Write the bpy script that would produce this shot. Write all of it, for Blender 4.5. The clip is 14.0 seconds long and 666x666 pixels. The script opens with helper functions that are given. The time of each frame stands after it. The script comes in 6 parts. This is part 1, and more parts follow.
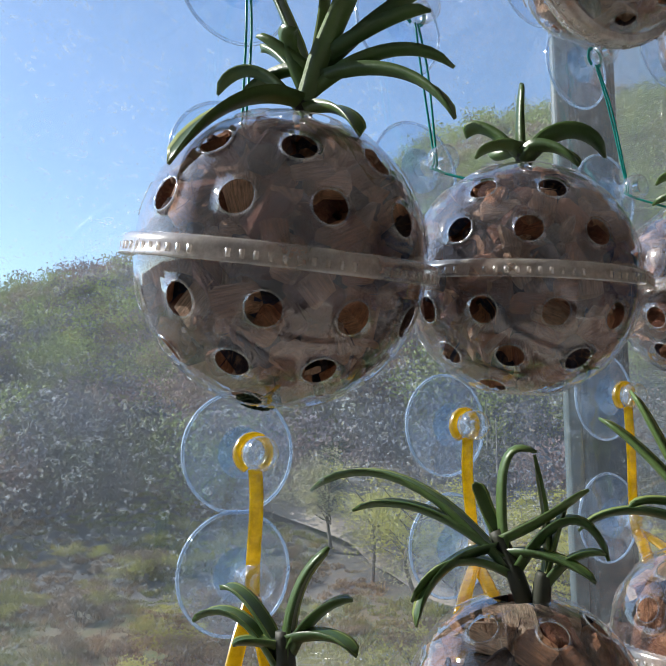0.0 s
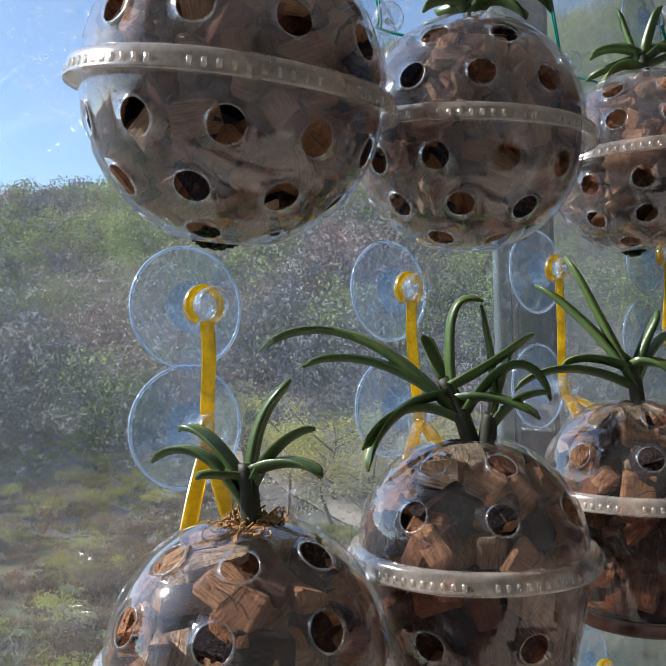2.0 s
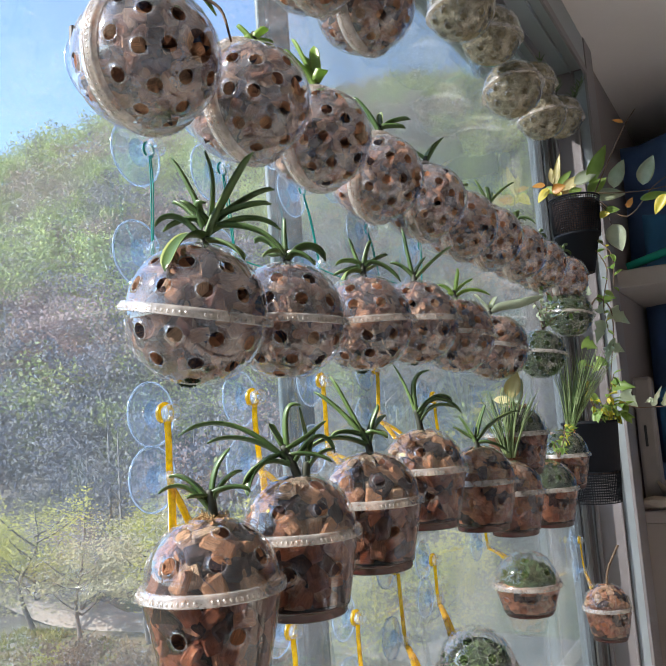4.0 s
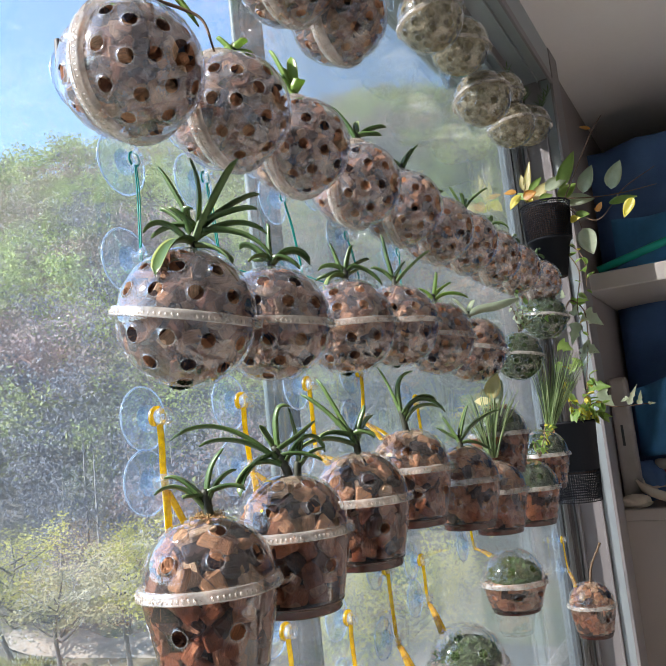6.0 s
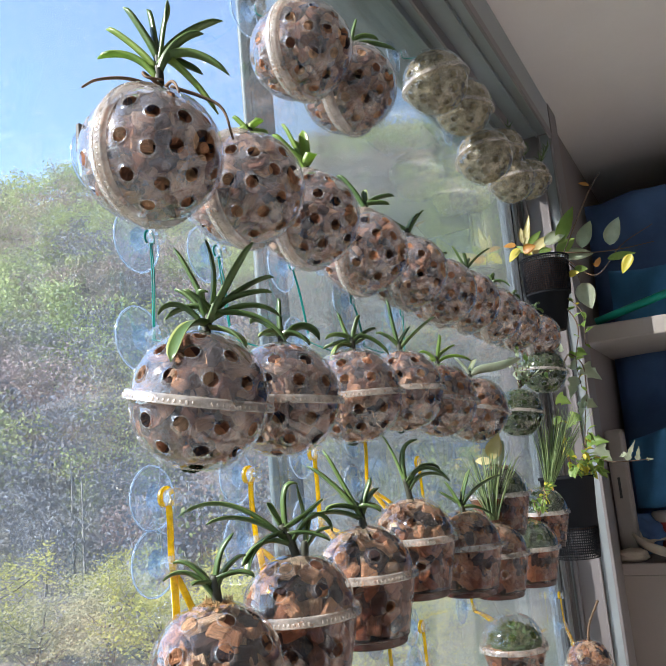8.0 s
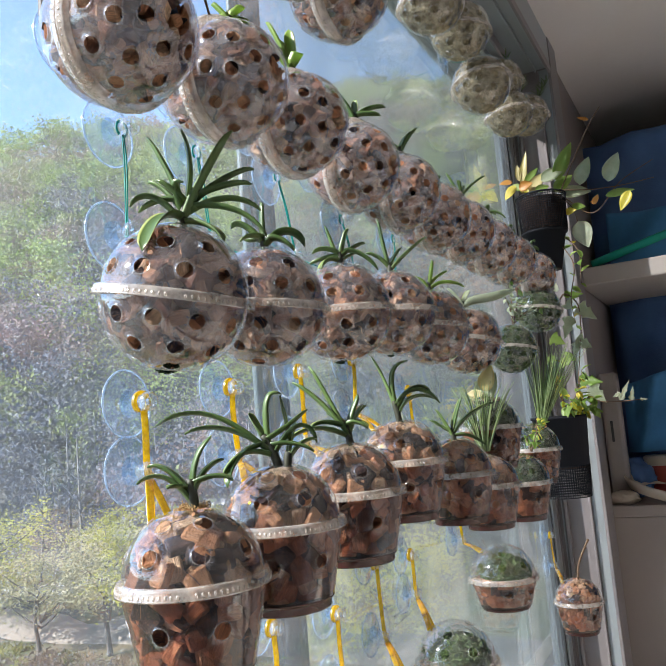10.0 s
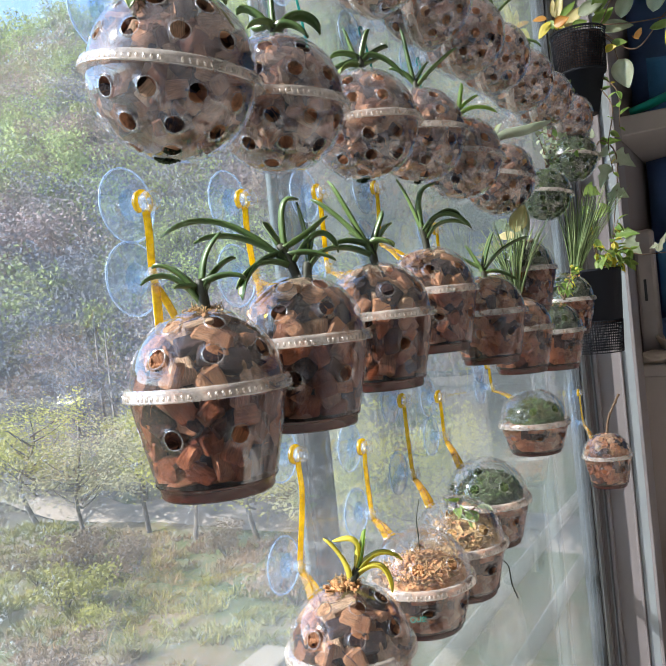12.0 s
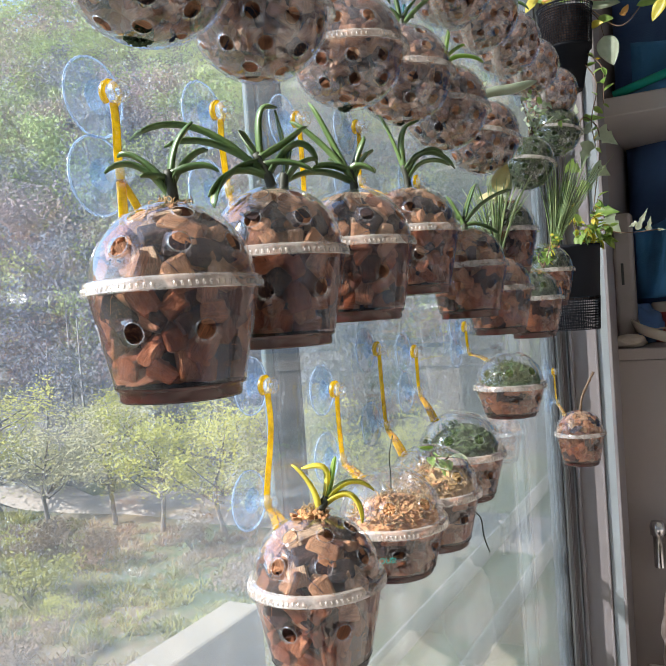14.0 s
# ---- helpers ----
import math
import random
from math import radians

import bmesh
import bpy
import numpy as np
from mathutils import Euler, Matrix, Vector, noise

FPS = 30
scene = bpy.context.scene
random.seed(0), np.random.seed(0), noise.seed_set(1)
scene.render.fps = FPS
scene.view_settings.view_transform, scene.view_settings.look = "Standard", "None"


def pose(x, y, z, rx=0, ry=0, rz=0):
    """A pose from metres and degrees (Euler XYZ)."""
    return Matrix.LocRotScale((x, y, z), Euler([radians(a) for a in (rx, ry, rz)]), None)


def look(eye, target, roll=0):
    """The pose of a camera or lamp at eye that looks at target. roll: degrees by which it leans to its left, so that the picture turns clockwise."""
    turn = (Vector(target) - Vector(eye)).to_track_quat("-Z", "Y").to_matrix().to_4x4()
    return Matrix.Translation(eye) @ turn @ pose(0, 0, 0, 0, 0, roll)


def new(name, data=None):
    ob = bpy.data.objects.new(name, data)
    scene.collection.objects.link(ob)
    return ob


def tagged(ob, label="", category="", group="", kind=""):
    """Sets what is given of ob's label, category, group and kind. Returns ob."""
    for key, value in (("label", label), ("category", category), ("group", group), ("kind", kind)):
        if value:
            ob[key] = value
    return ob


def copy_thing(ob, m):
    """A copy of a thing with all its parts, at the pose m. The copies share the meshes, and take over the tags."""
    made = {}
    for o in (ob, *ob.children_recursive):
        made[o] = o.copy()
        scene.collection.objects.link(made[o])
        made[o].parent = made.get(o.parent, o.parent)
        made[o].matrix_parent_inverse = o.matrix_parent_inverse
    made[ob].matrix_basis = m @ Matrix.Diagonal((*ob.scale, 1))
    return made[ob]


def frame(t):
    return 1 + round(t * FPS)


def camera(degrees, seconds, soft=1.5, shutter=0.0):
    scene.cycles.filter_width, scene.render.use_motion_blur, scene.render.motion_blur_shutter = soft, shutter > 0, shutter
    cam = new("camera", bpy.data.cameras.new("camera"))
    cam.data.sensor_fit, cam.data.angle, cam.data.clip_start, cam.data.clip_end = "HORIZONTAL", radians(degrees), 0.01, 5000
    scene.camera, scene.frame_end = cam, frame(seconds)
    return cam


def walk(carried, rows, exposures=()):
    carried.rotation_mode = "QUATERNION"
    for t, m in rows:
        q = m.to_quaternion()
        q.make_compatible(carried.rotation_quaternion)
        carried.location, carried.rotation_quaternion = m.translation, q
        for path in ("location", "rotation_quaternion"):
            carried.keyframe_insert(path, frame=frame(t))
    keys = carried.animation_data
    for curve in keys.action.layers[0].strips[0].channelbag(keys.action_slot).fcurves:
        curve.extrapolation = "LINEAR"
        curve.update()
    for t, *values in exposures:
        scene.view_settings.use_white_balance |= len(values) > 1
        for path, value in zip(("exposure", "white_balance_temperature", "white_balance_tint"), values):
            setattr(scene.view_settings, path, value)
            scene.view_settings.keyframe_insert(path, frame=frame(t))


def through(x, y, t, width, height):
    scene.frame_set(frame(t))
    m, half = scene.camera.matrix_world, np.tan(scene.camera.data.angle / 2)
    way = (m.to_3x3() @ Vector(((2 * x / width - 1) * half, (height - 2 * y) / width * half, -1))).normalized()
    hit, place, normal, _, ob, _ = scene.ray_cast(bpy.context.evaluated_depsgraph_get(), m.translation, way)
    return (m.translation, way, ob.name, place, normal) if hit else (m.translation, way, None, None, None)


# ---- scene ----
cam = camera(47.4, 14.0, soft=0.65)
PATH = [
    (0, (0.009, 0.012, 1.393), (1.053, 1.699, 1.646), -0.1),
    (0.5, (-0.022, -0.002, 1.374), (1.147, 1.603, 1.611), -0.4),
    (1, (-0.006, 0.003, 1.363), (1.215, 1.572, 1.571), -1.7),
    (1.5, (0.01, 0.029, 1.357), (1.196, 1.638, 1.425), -1.2),
    (2, (-0.001, 0.024, 1.362), (1.236, 1.595, 1.435), -1.2),
    (2.5, (-0.09, -0.012, 1.358), (1.367, 1.356, 1.441), -1.7),
    (3, (-0.194, -0.079, 1.363), (1.418, 1.099, 1.472), -2.5),
    (3.5, (-0.257, -0.103, 1.368), (1.436, 0.949, 1.54), -3.1),
    (3.7, (-0.274, -0.104, 1.368), (1.438, 0.908, 1.582), -3.3),
    (5.8, (-0.287, -0.102, 1.346), (1.464, 0.827, 1.619), -6.0),
    (6, (-0.293, -0.101, 1.355), (1.458, 0.826, 1.629), -6.0),
    (6.5, (-0.3, -0.103, 1.383), (1.451, 0.823, 1.661), -6.0),
    (7, (-0.304, -0.111, 1.393), (1.443, 0.815, 1.697), -5.8),
    (7.2, (-0.308, -0.108, 1.394), (1.436, 0.815, 1.721), -5.6),
    (9.3, (-0.292, -0.087, 1.38), (1.464, 0.799, 1.74), -4.8),
    (9.5, (-0.288, -0.085, 1.374), (1.472, 0.801, 1.719), -4.9),
    (10, (-0.271, -0.082, 1.355), (1.498, 0.818, 1.602), -4.9),
    (10.5, (-0.258, -0.082, 1.344), (1.514, 0.83, 1.513), -5.5),
    (11, (-0.247, -0.071, 1.338), (1.52, 0.862, 1.433), -6.0),
    (11.5, (-0.223, -0.058, 1.323), (1.527, 0.909, 1.352), -5.9),
    (12, (-0.224, -0.051, 1.299), (1.517, 0.931, 1.261), -5.9),
    (12.5, (-0.216, -0.042, 1.262), (1.515, 0.959, 1.212), -5.6),
    (13, (-0.204, -0.045, 1.236), (1.527, 0.955, 1.195), -5.4),
    (13.5, (-0.203, -0.045, 1.237), (1.54, 0.936, 1.192), -5.4),
    (14, (-0.205, -0.035, 1.245), (1.568, 0.889, 1.195), -4.0),
]
EXPOSURES = [(0.0, 0.33), (2.2, 0.33), (3.0, 0.66), (3.7, 1.03), (6.0, 1.18), (9.5, 1.17), (12.0, 1.23), (14.0, 1.28)]
walk(cam, [(t, look(eye, target, roll)) for t, eye, target, roll in PATH], EXPOSURES)

# ---- light ----
SUN_FROM = Vector((-0.66, 0.69, 0.68)).normalized()
world = bpy.data.worlds.new("sky")
scene.world = world
world.use_nodes = True
wn = world.node_tree
sky = wn.nodes.new("ShaderNodeTexSky")
sky.sky_type, sky.sun_disc = "NISHITA", False
sky.sun_elevation = math.asin(SUN_FROM.z)
sky.sun_rotation = math.atan2(SUN_FROM.x, SUN_FROM.y)
sky.air_density, sky.dust_density, sky.ozone_density = 1.0, 0.5, 2.5
wn.links.new(sky.outputs[0], wn.nodes["Background"].inputs[0])
wn.nodes["Background"].inputs[1].default_value = 0.19
sun_data = bpy.data.lights.new("sun", "SUN")
sun_data.energy, sun_data.angle, sun_data.color = 5.0, radians(0.6), (1.0, 0.965, 0.92)
sun = new("sun", sun_data)
sun.matrix_world = look(SUN_FROM * 30, (0, 0, 0))


# ---- materials ----
class Mat:
    """A node material with short calls for its nodes."""

    def __init__(self, name):
        self.m = bpy.data.materials.new(name)
        self.m.use_nodes = True
        self.t = self.m.node_tree
        self.t.nodes.clear()
        self.out = self.t.nodes.new("ShaderNodeOutputMaterial")

    def n(self, kind, **sockets):
        node = self.t.nodes.new("ShaderNode" + kind)
        for k, v in sockets.items():
            self.put(node.inputs[k.replace("_", " ")], v)
        return node

    def put(self, socket, v):
        if hasattr(v, "is_output"):
            self.t.links.new(v, socket)
        elif isinstance(v, tuple) and len(v) == 3 and socket.type == "RGBA":
            socket.default_value = (*v, 1)
        else:
            socket.default_value = v

    def coords(self, kind="Object"):
        return self.t.nodes.new("ShaderNodeTexCoord").outputs[kind]

    def scaled(self, vec, s):
        node = self.n("Mapping", Vector=vec)
        node.inputs["Scale"].default_value = s
        return node.outputs[0]

    def noise(self, vec, scale, detail=4.0, rough=0.55):
        return self.n("TexNoise", Vector=vec, Scale=scale, Detail=detail, Roughness=rough).outputs["Fac"]

    def ramp(self, fac, *stops):
        node = self.n("ValToRGB", Fac=fac)
        e = node.color_ramp.elements
        while len(e) < len(stops):
            e.new(0.5)
        for el, (p, c) in zip(e, stops):
            el.position, el.color = p, (*c, 1) if isinstance(c, tuple) else (c, c, c, 1)
        return node.outputs[0]

    def math(self, op, a, b=0.0):
        node = self.t.nodes.new("ShaderNodeMath")
        node.operation = op
        self.put(node.inputs[0], a)
        self.put(node.inputs[1], b)
        return node.outputs[0]

    def mixc(self, fac, a, b, blend="MIX"):
        node = self.t.nodes.new("ShaderNodeMix")
        node.data_type, node.blend_type = "RGBA", blend
        self.put(node.inputs[0], fac)
        self.put(node.inputs[6], a)
        self.put(node.inputs[7], b)
        return node.outputs[2]

    def mixs(self, fac, a, b):
        node = self.t.nodes.new("ShaderNodeMixShader")
        self.put(node.inputs[0], fac)
        self.put(node.inputs[1], a)
        self.put(node.inputs[2], b)
        return node.outputs[0]

    def bump(self, h, strength, dist):
        return self.n("Bump", Height=h, Strength=strength, Distance=dist).outputs[0]

    def sheen(self, normal=None, power=4.0, gain=0.8, base=0.06):
        """Share of mirror reflection at a clear surface, from either side: 4 % head on, rising at a slant."""
        lw = self.n("LayerWeight", Blend=0.5)
        if normal is not None:
            self.put(lw.inputs["Normal"], normal)
        return self.math("ADD", self.math("MULTIPLY", self.math("POWER", lw.outputs["Facing"], power), gain), base)

    def crown_normal(self, share):
        """Leaf normals eased towards the sky, as light wraps round a whole crown."""
        n = self.t.nodes.new("ShaderNodeNewGeometry").outputs["Normal"]
        a, b = self.t.nodes.new("ShaderNodeVectorMath"), self.t.nodes.new("ShaderNodeVectorMath")
        a.operation, b.operation = "SCALE", "ADD"
        self.put(a.inputs[0], n)
        a.inputs["Scale"].default_value = 1 - share
        self.put(b.inputs[0], a.outputs[0])
        b.inputs[1].default_value = (-0.15 * share, -0.1 * share, share)
        return b.outputs[0]

    def done(self, shader):
        self.t.links.new(shader, self.out.inputs[0])
        return self.m


def paint(name, col, rough=0.5, var=0.06, scale=3.0, metal=0.0, bump=0.05, spec=0.5):
    """Plain painted or moulded surface: broad stains, fine grain, slight relief."""
    k = Mat(name)
    c = k.coords()
    big, fine = k.noise(c, scale), k.noise(c, scale * 40, 3)
    dark = tuple(x * (1 - 2.5 * var) for x in col)
    base = k.mixc(k.ramp(big, (0.35, 0.0), (0.7, 1.0)), dark, col)
    base = k.mixc(k.math("MULTIPLY", fine, var * 3), base, tuple(x * 0.7 for x in col))
    r = k.math("ADD", k.math("MULTIPLY", big, 0.2), rough - 0.1)
    p = k.n("BsdfPrincipled", Base_Color=base, Roughness=r, Metallic=metal, Normal=k.bump(fine, bump, 0.002))
    p.inputs["Specular IOR Level"].default_value = spec
    return k.done(p.outputs[0])


def clear_plastic(name, tint=(0.96, 0.97, 0.98), haze=0.10, rough=0.06, white=(0.85, 0.87, 0.9), streaks=0.0, lay_share=0.62, gain=0.8):
    """Thin clear plastic: see-through, glossy at a slant, faintly cloudy with scuffs."""
    k = Mat(name)
    c = k.coords()
    scuff = k.ramp(k.noise(c, 45, 6, 0.7), (0.4, 0.3), (0.75, 1.0))
    cloud = k.n("BsdfTranslucent", Color=white).outputs[0]
    lay = k.n("BsdfDiffuse", Color=white).outputs[0]
    body = k.mixs(k.math("MULTIPLY", scuff, haze), k.n("BsdfTransparent", Color=tint).outputs[0], k.mixs(lay_share, cloud, lay))
    bump = k.bump(k.noise(c, 60, 2), 0.12, 0.002)
    if streaks:
        flutes = k.noise(k.scaled(c, (95, 95, 4)), 1.0, 2, 0.5)
        bump = k.n("Bump", Height=flutes, Strength=streaks, Distance=0.003, Normal=bump).outputs[0]
    gloss = k.n("BsdfGlossy", Color=(1.0, 1.0, 1.0), Roughness=rough, Normal=bump).outputs[0]
    return k.done(k.mixs(k.sheen(bump, 2.4, gain, 0.03 + 0.06 * gain), body, gloss))


def husk_mat():
    """Coconut husk blocks: each its own shade, streaked along its fibres, crumbly at the cut ends."""
    k = Mat("coconut_husk")
    c = k.n("Attribute")
    c.attribute_name = "grain"
    c = c.outputs["Vector"]
    rnd = k.t.nodes.new("ShaderNodeNewGeometry").outputs["Random Per Island"]
    fib = k.noise(k.scaled(c, (130, 1500, 900)), 1.0, 4, 0.7)
    grain = k.noise(c, 620, 4, 0.7)
    blotch = k.noise(c, 110, 3, 0.6)
    # Blue and near-black blocks stand in for sky light and dark gaps.
    col = k.ramp(rnd, (0.0, (0.025, 0.10, 0.24)), (0.04, (0.015, 0.026, 0.055)), (0.14, (0.045, 0.030, 0.032)), (0.24, (0.24, 0.08, 0.04)), (0.45, (0.60, 0.245, 0.115)), (0.74, (0.80, 0.41, 0.21)), (1.0, (0.88, 0.62, 0.41)))
    col = k.mixc(k.ramp(fib, (0.40, 0.0), (0.66, 0.9)), col, k.mixc(0.62, col, (0.05, 0.018, 0.010)))
    col = k.mixc(k.ramp(grain, (0.52, 0.0), (0.74, 0.5)), col, (0.64, 0.33, 0.15))
    col = k.mixc(k.ramp(blotch, (0.50, 0.0), (0.68, 0.6)), col, (0.09, 0.032, 0.02))
    p = k.n("BsdfPrincipled", Base_Color=col, Roughness=0.85, Normal=k.bump(k.math("ADD", fib, grain), 1.0, 0.003))
    return k.done(p.outputs[0])


def leaf_mat(name, a, b, gloss=0.35, edge=None, through=0.35, far=False):
    """Waxy leaf that lets some light through."""
    k = Mat(name)
    c = k.coords()
    big, fine = k.noise(c, 60, 3), k.noise(k.scaled(c, (700, 700, 700)), 1.0, 3)
    rnd = k.t.nodes.new("ShaderNodeObjectInfo").outputs["Random"]
    col = k.mixc(k.ramp(k.math("ADD", k.math("MULTIPLY", big, 0.7), k.math("MULTIPLY", rnd, 0.4)), (0.3, 0.0), (0.8, 1.0)), a, b)
    col = k.mixc(k.math("MULTIPLY", fine, 0.3), col, tuple(x * 0.5 for x in a))
    p = k.n("BsdfPrincipled", Base_Color=col, Roughness=gloss, Normal=k.crown_normal(0.55) if far else k.bump(fine, 0.15, 0.001)).outputs[0]
    tr = k.n("BsdfTranslucent", Color=k.mixc(0.5, col, edge or (0.35, 0.5, 0.05))).outputs[0]
    return k.done(k.mixs(through, p, tr))


def glass_mat():
    """Old window pane: dust film, dried drops and runs over clear glass, with haze painted in low down."""
    k = Mat("dusty_window_glass")
    c = k.coords()
    film = k.ramp(k.noise(c, 3.0, 5, 0.6), (0.3, 0.35), (0.75, 1.0))
    runs = k.ramp(k.noise(k.scaled(c, (60, 60, 7)), 1.0, 5, 0.65), (0.52, 0.0), (0.75, 1.0))
    vor = k.n("TexVoronoi", Vector=k.scaled(c, (300, 300, 270)), Scale=1.0, Randomness=1.0).outputs["Distance"]
    patch = k.ramp(k.noise(c, 14.0, 4), (0.36, 0.15), (0.64, 1.0))
    spots = k.math("MULTIPLY", k.ramp(vor, (0.10, 1.0), (0.25, 0.0)), patch)
    curl = k.ramp(k.noise(k.scaled(c, (130, 130, 230)), 1.0, 2, 0.5), (0.645, 0.0), (0.665, 1.0), (0.69, 0.0))
    dust = k.math("ADD", k.math("MULTIPLY", film, 0.043), k.math("MULTIPLY", runs, 0.03))
    dust = k.math("ADD", dust, k.math("MULTIPLY", spots, 0.24))
    dust = k.math("ADD", dust, k.math("MULTIPLY", k.math("MULTIPLY", curl, patch), 0.36))
    up = k.t.nodes.new("ShaderNodeSeparateXYZ")
    k.put(up.inputs[0], c)
    # Film thickened towards the foot paints in haze and reflections.
    low = k.n("MapRange", Value=up.outputs[2], From_Min=1.14, From_Max=1.02, To_Min=0.0, To_Max=1.0).outputs[0]
    dust = k.math("ADD", dust, k.math("MULTIPLY", k.math("MULTIPLY", low, film), 0.065))
    film_shader = k.mixs(0.35, k.n("BsdfTranslucent", Color=(0.75, 0.83, 0.88)).outputs[0], k.n("BsdfDiffuse", Color=(0.63, 0.70, 0.75)).outputs[0])
    body = k.mixs(dust, k.n("BsdfTransparent", Color=(0.925, 0.955, 0.975)).outputs[0], film_shader)
    gl = k.n("BsdfGlossy", Color=(1.0, 1.0, 1.0), Roughness=0.012).outputs[0]
    return k.done(k.mixs(k.sheen(), body, gl))


def mesh_mat():
    """Woven insect mesh: fine grey threads, mostly open."""
    k = Mat("insect_mesh")
    c = k.coords()
    a = k.n("TexWave", Vector=c, Scale=200.0)
    a.bands_direction = "X"
    b = k.n("TexWave", Vector=c, Scale=200.0)
    b.bands_direction = "Z"
    th = k.math("MAXIMUM", k.ramp(a.outputs["Fac"], (0.925, 0.0), (0.97, 1.0)), k.ramp(b.outputs["Fac"], (0.925, 0.0), (0.97, 1.0)))
    return k.done(k.mixs(th, k.n("BsdfTransparent", Color=(1.0, 1.0, 1.0)).outputs[0], k.mixs(0.4, k.n("BsdfDiffuse", Color=(0.24, 0.28, 0.26)).outputs[0], k.n("BsdfTranslucent", Color=(0.28, 0.32, 0.29)).outputs[0])))


def mottled(name, stops, scale, rough=0.9, bump=0.4, dist=0.01, fine=8.0):
    """Ground, moss and foliage: colours by noise at two scales."""
    k = Mat(name)
    c = k.coords()
    big, small = k.noise(c, scale, 5), k.noise(c, scale * fine, 5, 0.65)
    f = k.math("ADD", k.math("MULTIPLY", big, 0.65), k.math("MULTIPLY", small, 0.35))
    p = k.n("BsdfPrincipled", Base_Color=k.ramp(f, *stops), Roughness=rough, Normal=k.bump(small, bump, dist))
    return k.done(p.outputs[0])


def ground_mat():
    """Dry grass below, fallen leaves where the wooded hill begins, darkened for shade under the trees."""
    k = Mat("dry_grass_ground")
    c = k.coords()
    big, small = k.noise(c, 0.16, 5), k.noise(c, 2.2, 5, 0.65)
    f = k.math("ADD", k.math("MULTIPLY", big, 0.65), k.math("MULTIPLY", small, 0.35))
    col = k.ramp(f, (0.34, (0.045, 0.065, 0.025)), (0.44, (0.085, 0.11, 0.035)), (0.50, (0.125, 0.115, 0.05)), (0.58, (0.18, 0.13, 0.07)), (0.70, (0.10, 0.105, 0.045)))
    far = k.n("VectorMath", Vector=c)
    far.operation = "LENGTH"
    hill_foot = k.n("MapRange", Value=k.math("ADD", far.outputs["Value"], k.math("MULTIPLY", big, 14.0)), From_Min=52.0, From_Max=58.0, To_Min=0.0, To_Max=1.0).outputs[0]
    # Fallen leaves in dark tones that also carry the trees' shade.
    shaded_litter = k.mixc(small, (0.085, 0.08, 0.08), (0.16, 0.145, 0.12))
    p = k.n("BsdfPrincipled", Base_Color=k.mixc(hill_foot, col, shaded_litter), Roughness=0.95, Normal=k.bump(small, 0.3, 0.1))
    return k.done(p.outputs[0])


def woods_mat():
    """Spring wood: fresh green, grey-brown bare twigs, a little pink blossom, tree by tree."""
    k = Mat("spring_woods")
    c = k.coords()
    rnd = k.t.nodes.new("ShaderNodeNewGeometry").outputs["Random Per Island"]
    high = k.t.nodes.new("ShaderNodeSeparateXYZ")
    k.put(high.inputs[0], c)
    own = k.n("Attribute")
    own.attribute_name = "tone"
    tree = k.math("ADD", k.noise(c, 0.034, 3, 0.6), k.math("MULTIPLY", high.outputs[2], 0.0026))
    tree = k.math("ADD", tree, k.math("MULTIPLY", k.math("SUBTRACT", own.outputs["Fac"], 0.5), 0.26))
    col = k.ramp(tree, (0.40, (0.20, 0.205, 0.245)), (0.49, (0.26, 0.25, 0.25)), (0.55, (0.30, 0.31, 0.16)), (0.64, (0.45, 0.54, 0.19)), (0.78, (0.52, 0.60, 0.24)), (0.9, (0.36, 0.35, 0.19)))
    pink = k.ramp(k.noise(k.scaled(c, (1, 1, 1.6)), 0.042, 2, 0.5), (0.54, 0.0), (0.60, 0.75))
    col = k.mixc(pink, col, (0.46, 0.31, 0.29))
    shade = k.math("FRACT", k.math("MULTIPLY", own.outputs["Fac"], 7.0))
    col = k.mixc(k.math("MULTIPLY", shade, 0.42), col, k.mixc(0.6, col, (0.05, 0.055, 0.055)))
    col = k.mixc(k.math("MULTIPLY", rnd, 0.14), col, k.mixc(0.5, col, (0.05, 0.06, 0.04)))
    soft = k.crown_normal(0.6)
    p = k.n("BsdfDiffuse", Color=col, Normal=soft).outputs[0]
    return k.done(k.mixs(0.25, p, k.n("BsdfTranslucent", Color=col).outputs[0]))


PLASTIC = clear_plastic("clear_pot_plastic", tint=(0.80, 0.79, 0.82), haze=0.25, rough=0.06, white=(0.74, 0.74, 0.82))
HAZY = clear_plastic("hazy_pot_plastic", tint=(0.86, 0.85, 0.88), haze=0.40, rough=0.08, white=(0.80, 0.79, 0.87))
CUP_PLASTIC = clear_plastic("clear_cup_plastic", haze=0.05, rough=0.06, white=(0.84, 0.83, 0.86))
# Cup walls: darker and redder than the dome lids.
TINTED = clear_plastic("red_brown_tinted_cup_plastic", tint=(0.70, 0.55, 0.51), haze=0.035, rough=0.045, white=(0.76, 0.70, 0.68), streaks=0.5, gain=0.55)
LIP = clear_plastic("cut_edge_plastic", tint=(0.92, 0.92, 0.9), haze=0.32, rough=0.12)
DOME = clear_plastic("clear_dome_plastic", haze=0.07)
RIM = clear_plastic("cloudy_rim_plastic", tint=(0.92, 0.9, 0.87), haze=0.72, rough=0.16, white=(0.92, 0.86, 0.80))
SUCKER = clear_plastic("suction_cup_plastic", tint=(0.86, 0.93, 1.0), haze=0.20, white=(0.46, 0.67, 1.0))
SUCKER_EDGE = clear_plastic("suction_edge_plastic", tint=(0.8, 0.88, 0.97), haze=0.6, white=(0.75, 0.88, 1.0))
SUCKER_HUB = clear_plastic("suction_hub_plastic", tint=(0.68, 0.84, 1.0), haze=0.42, white=(0.50, 0.72, 1.0))
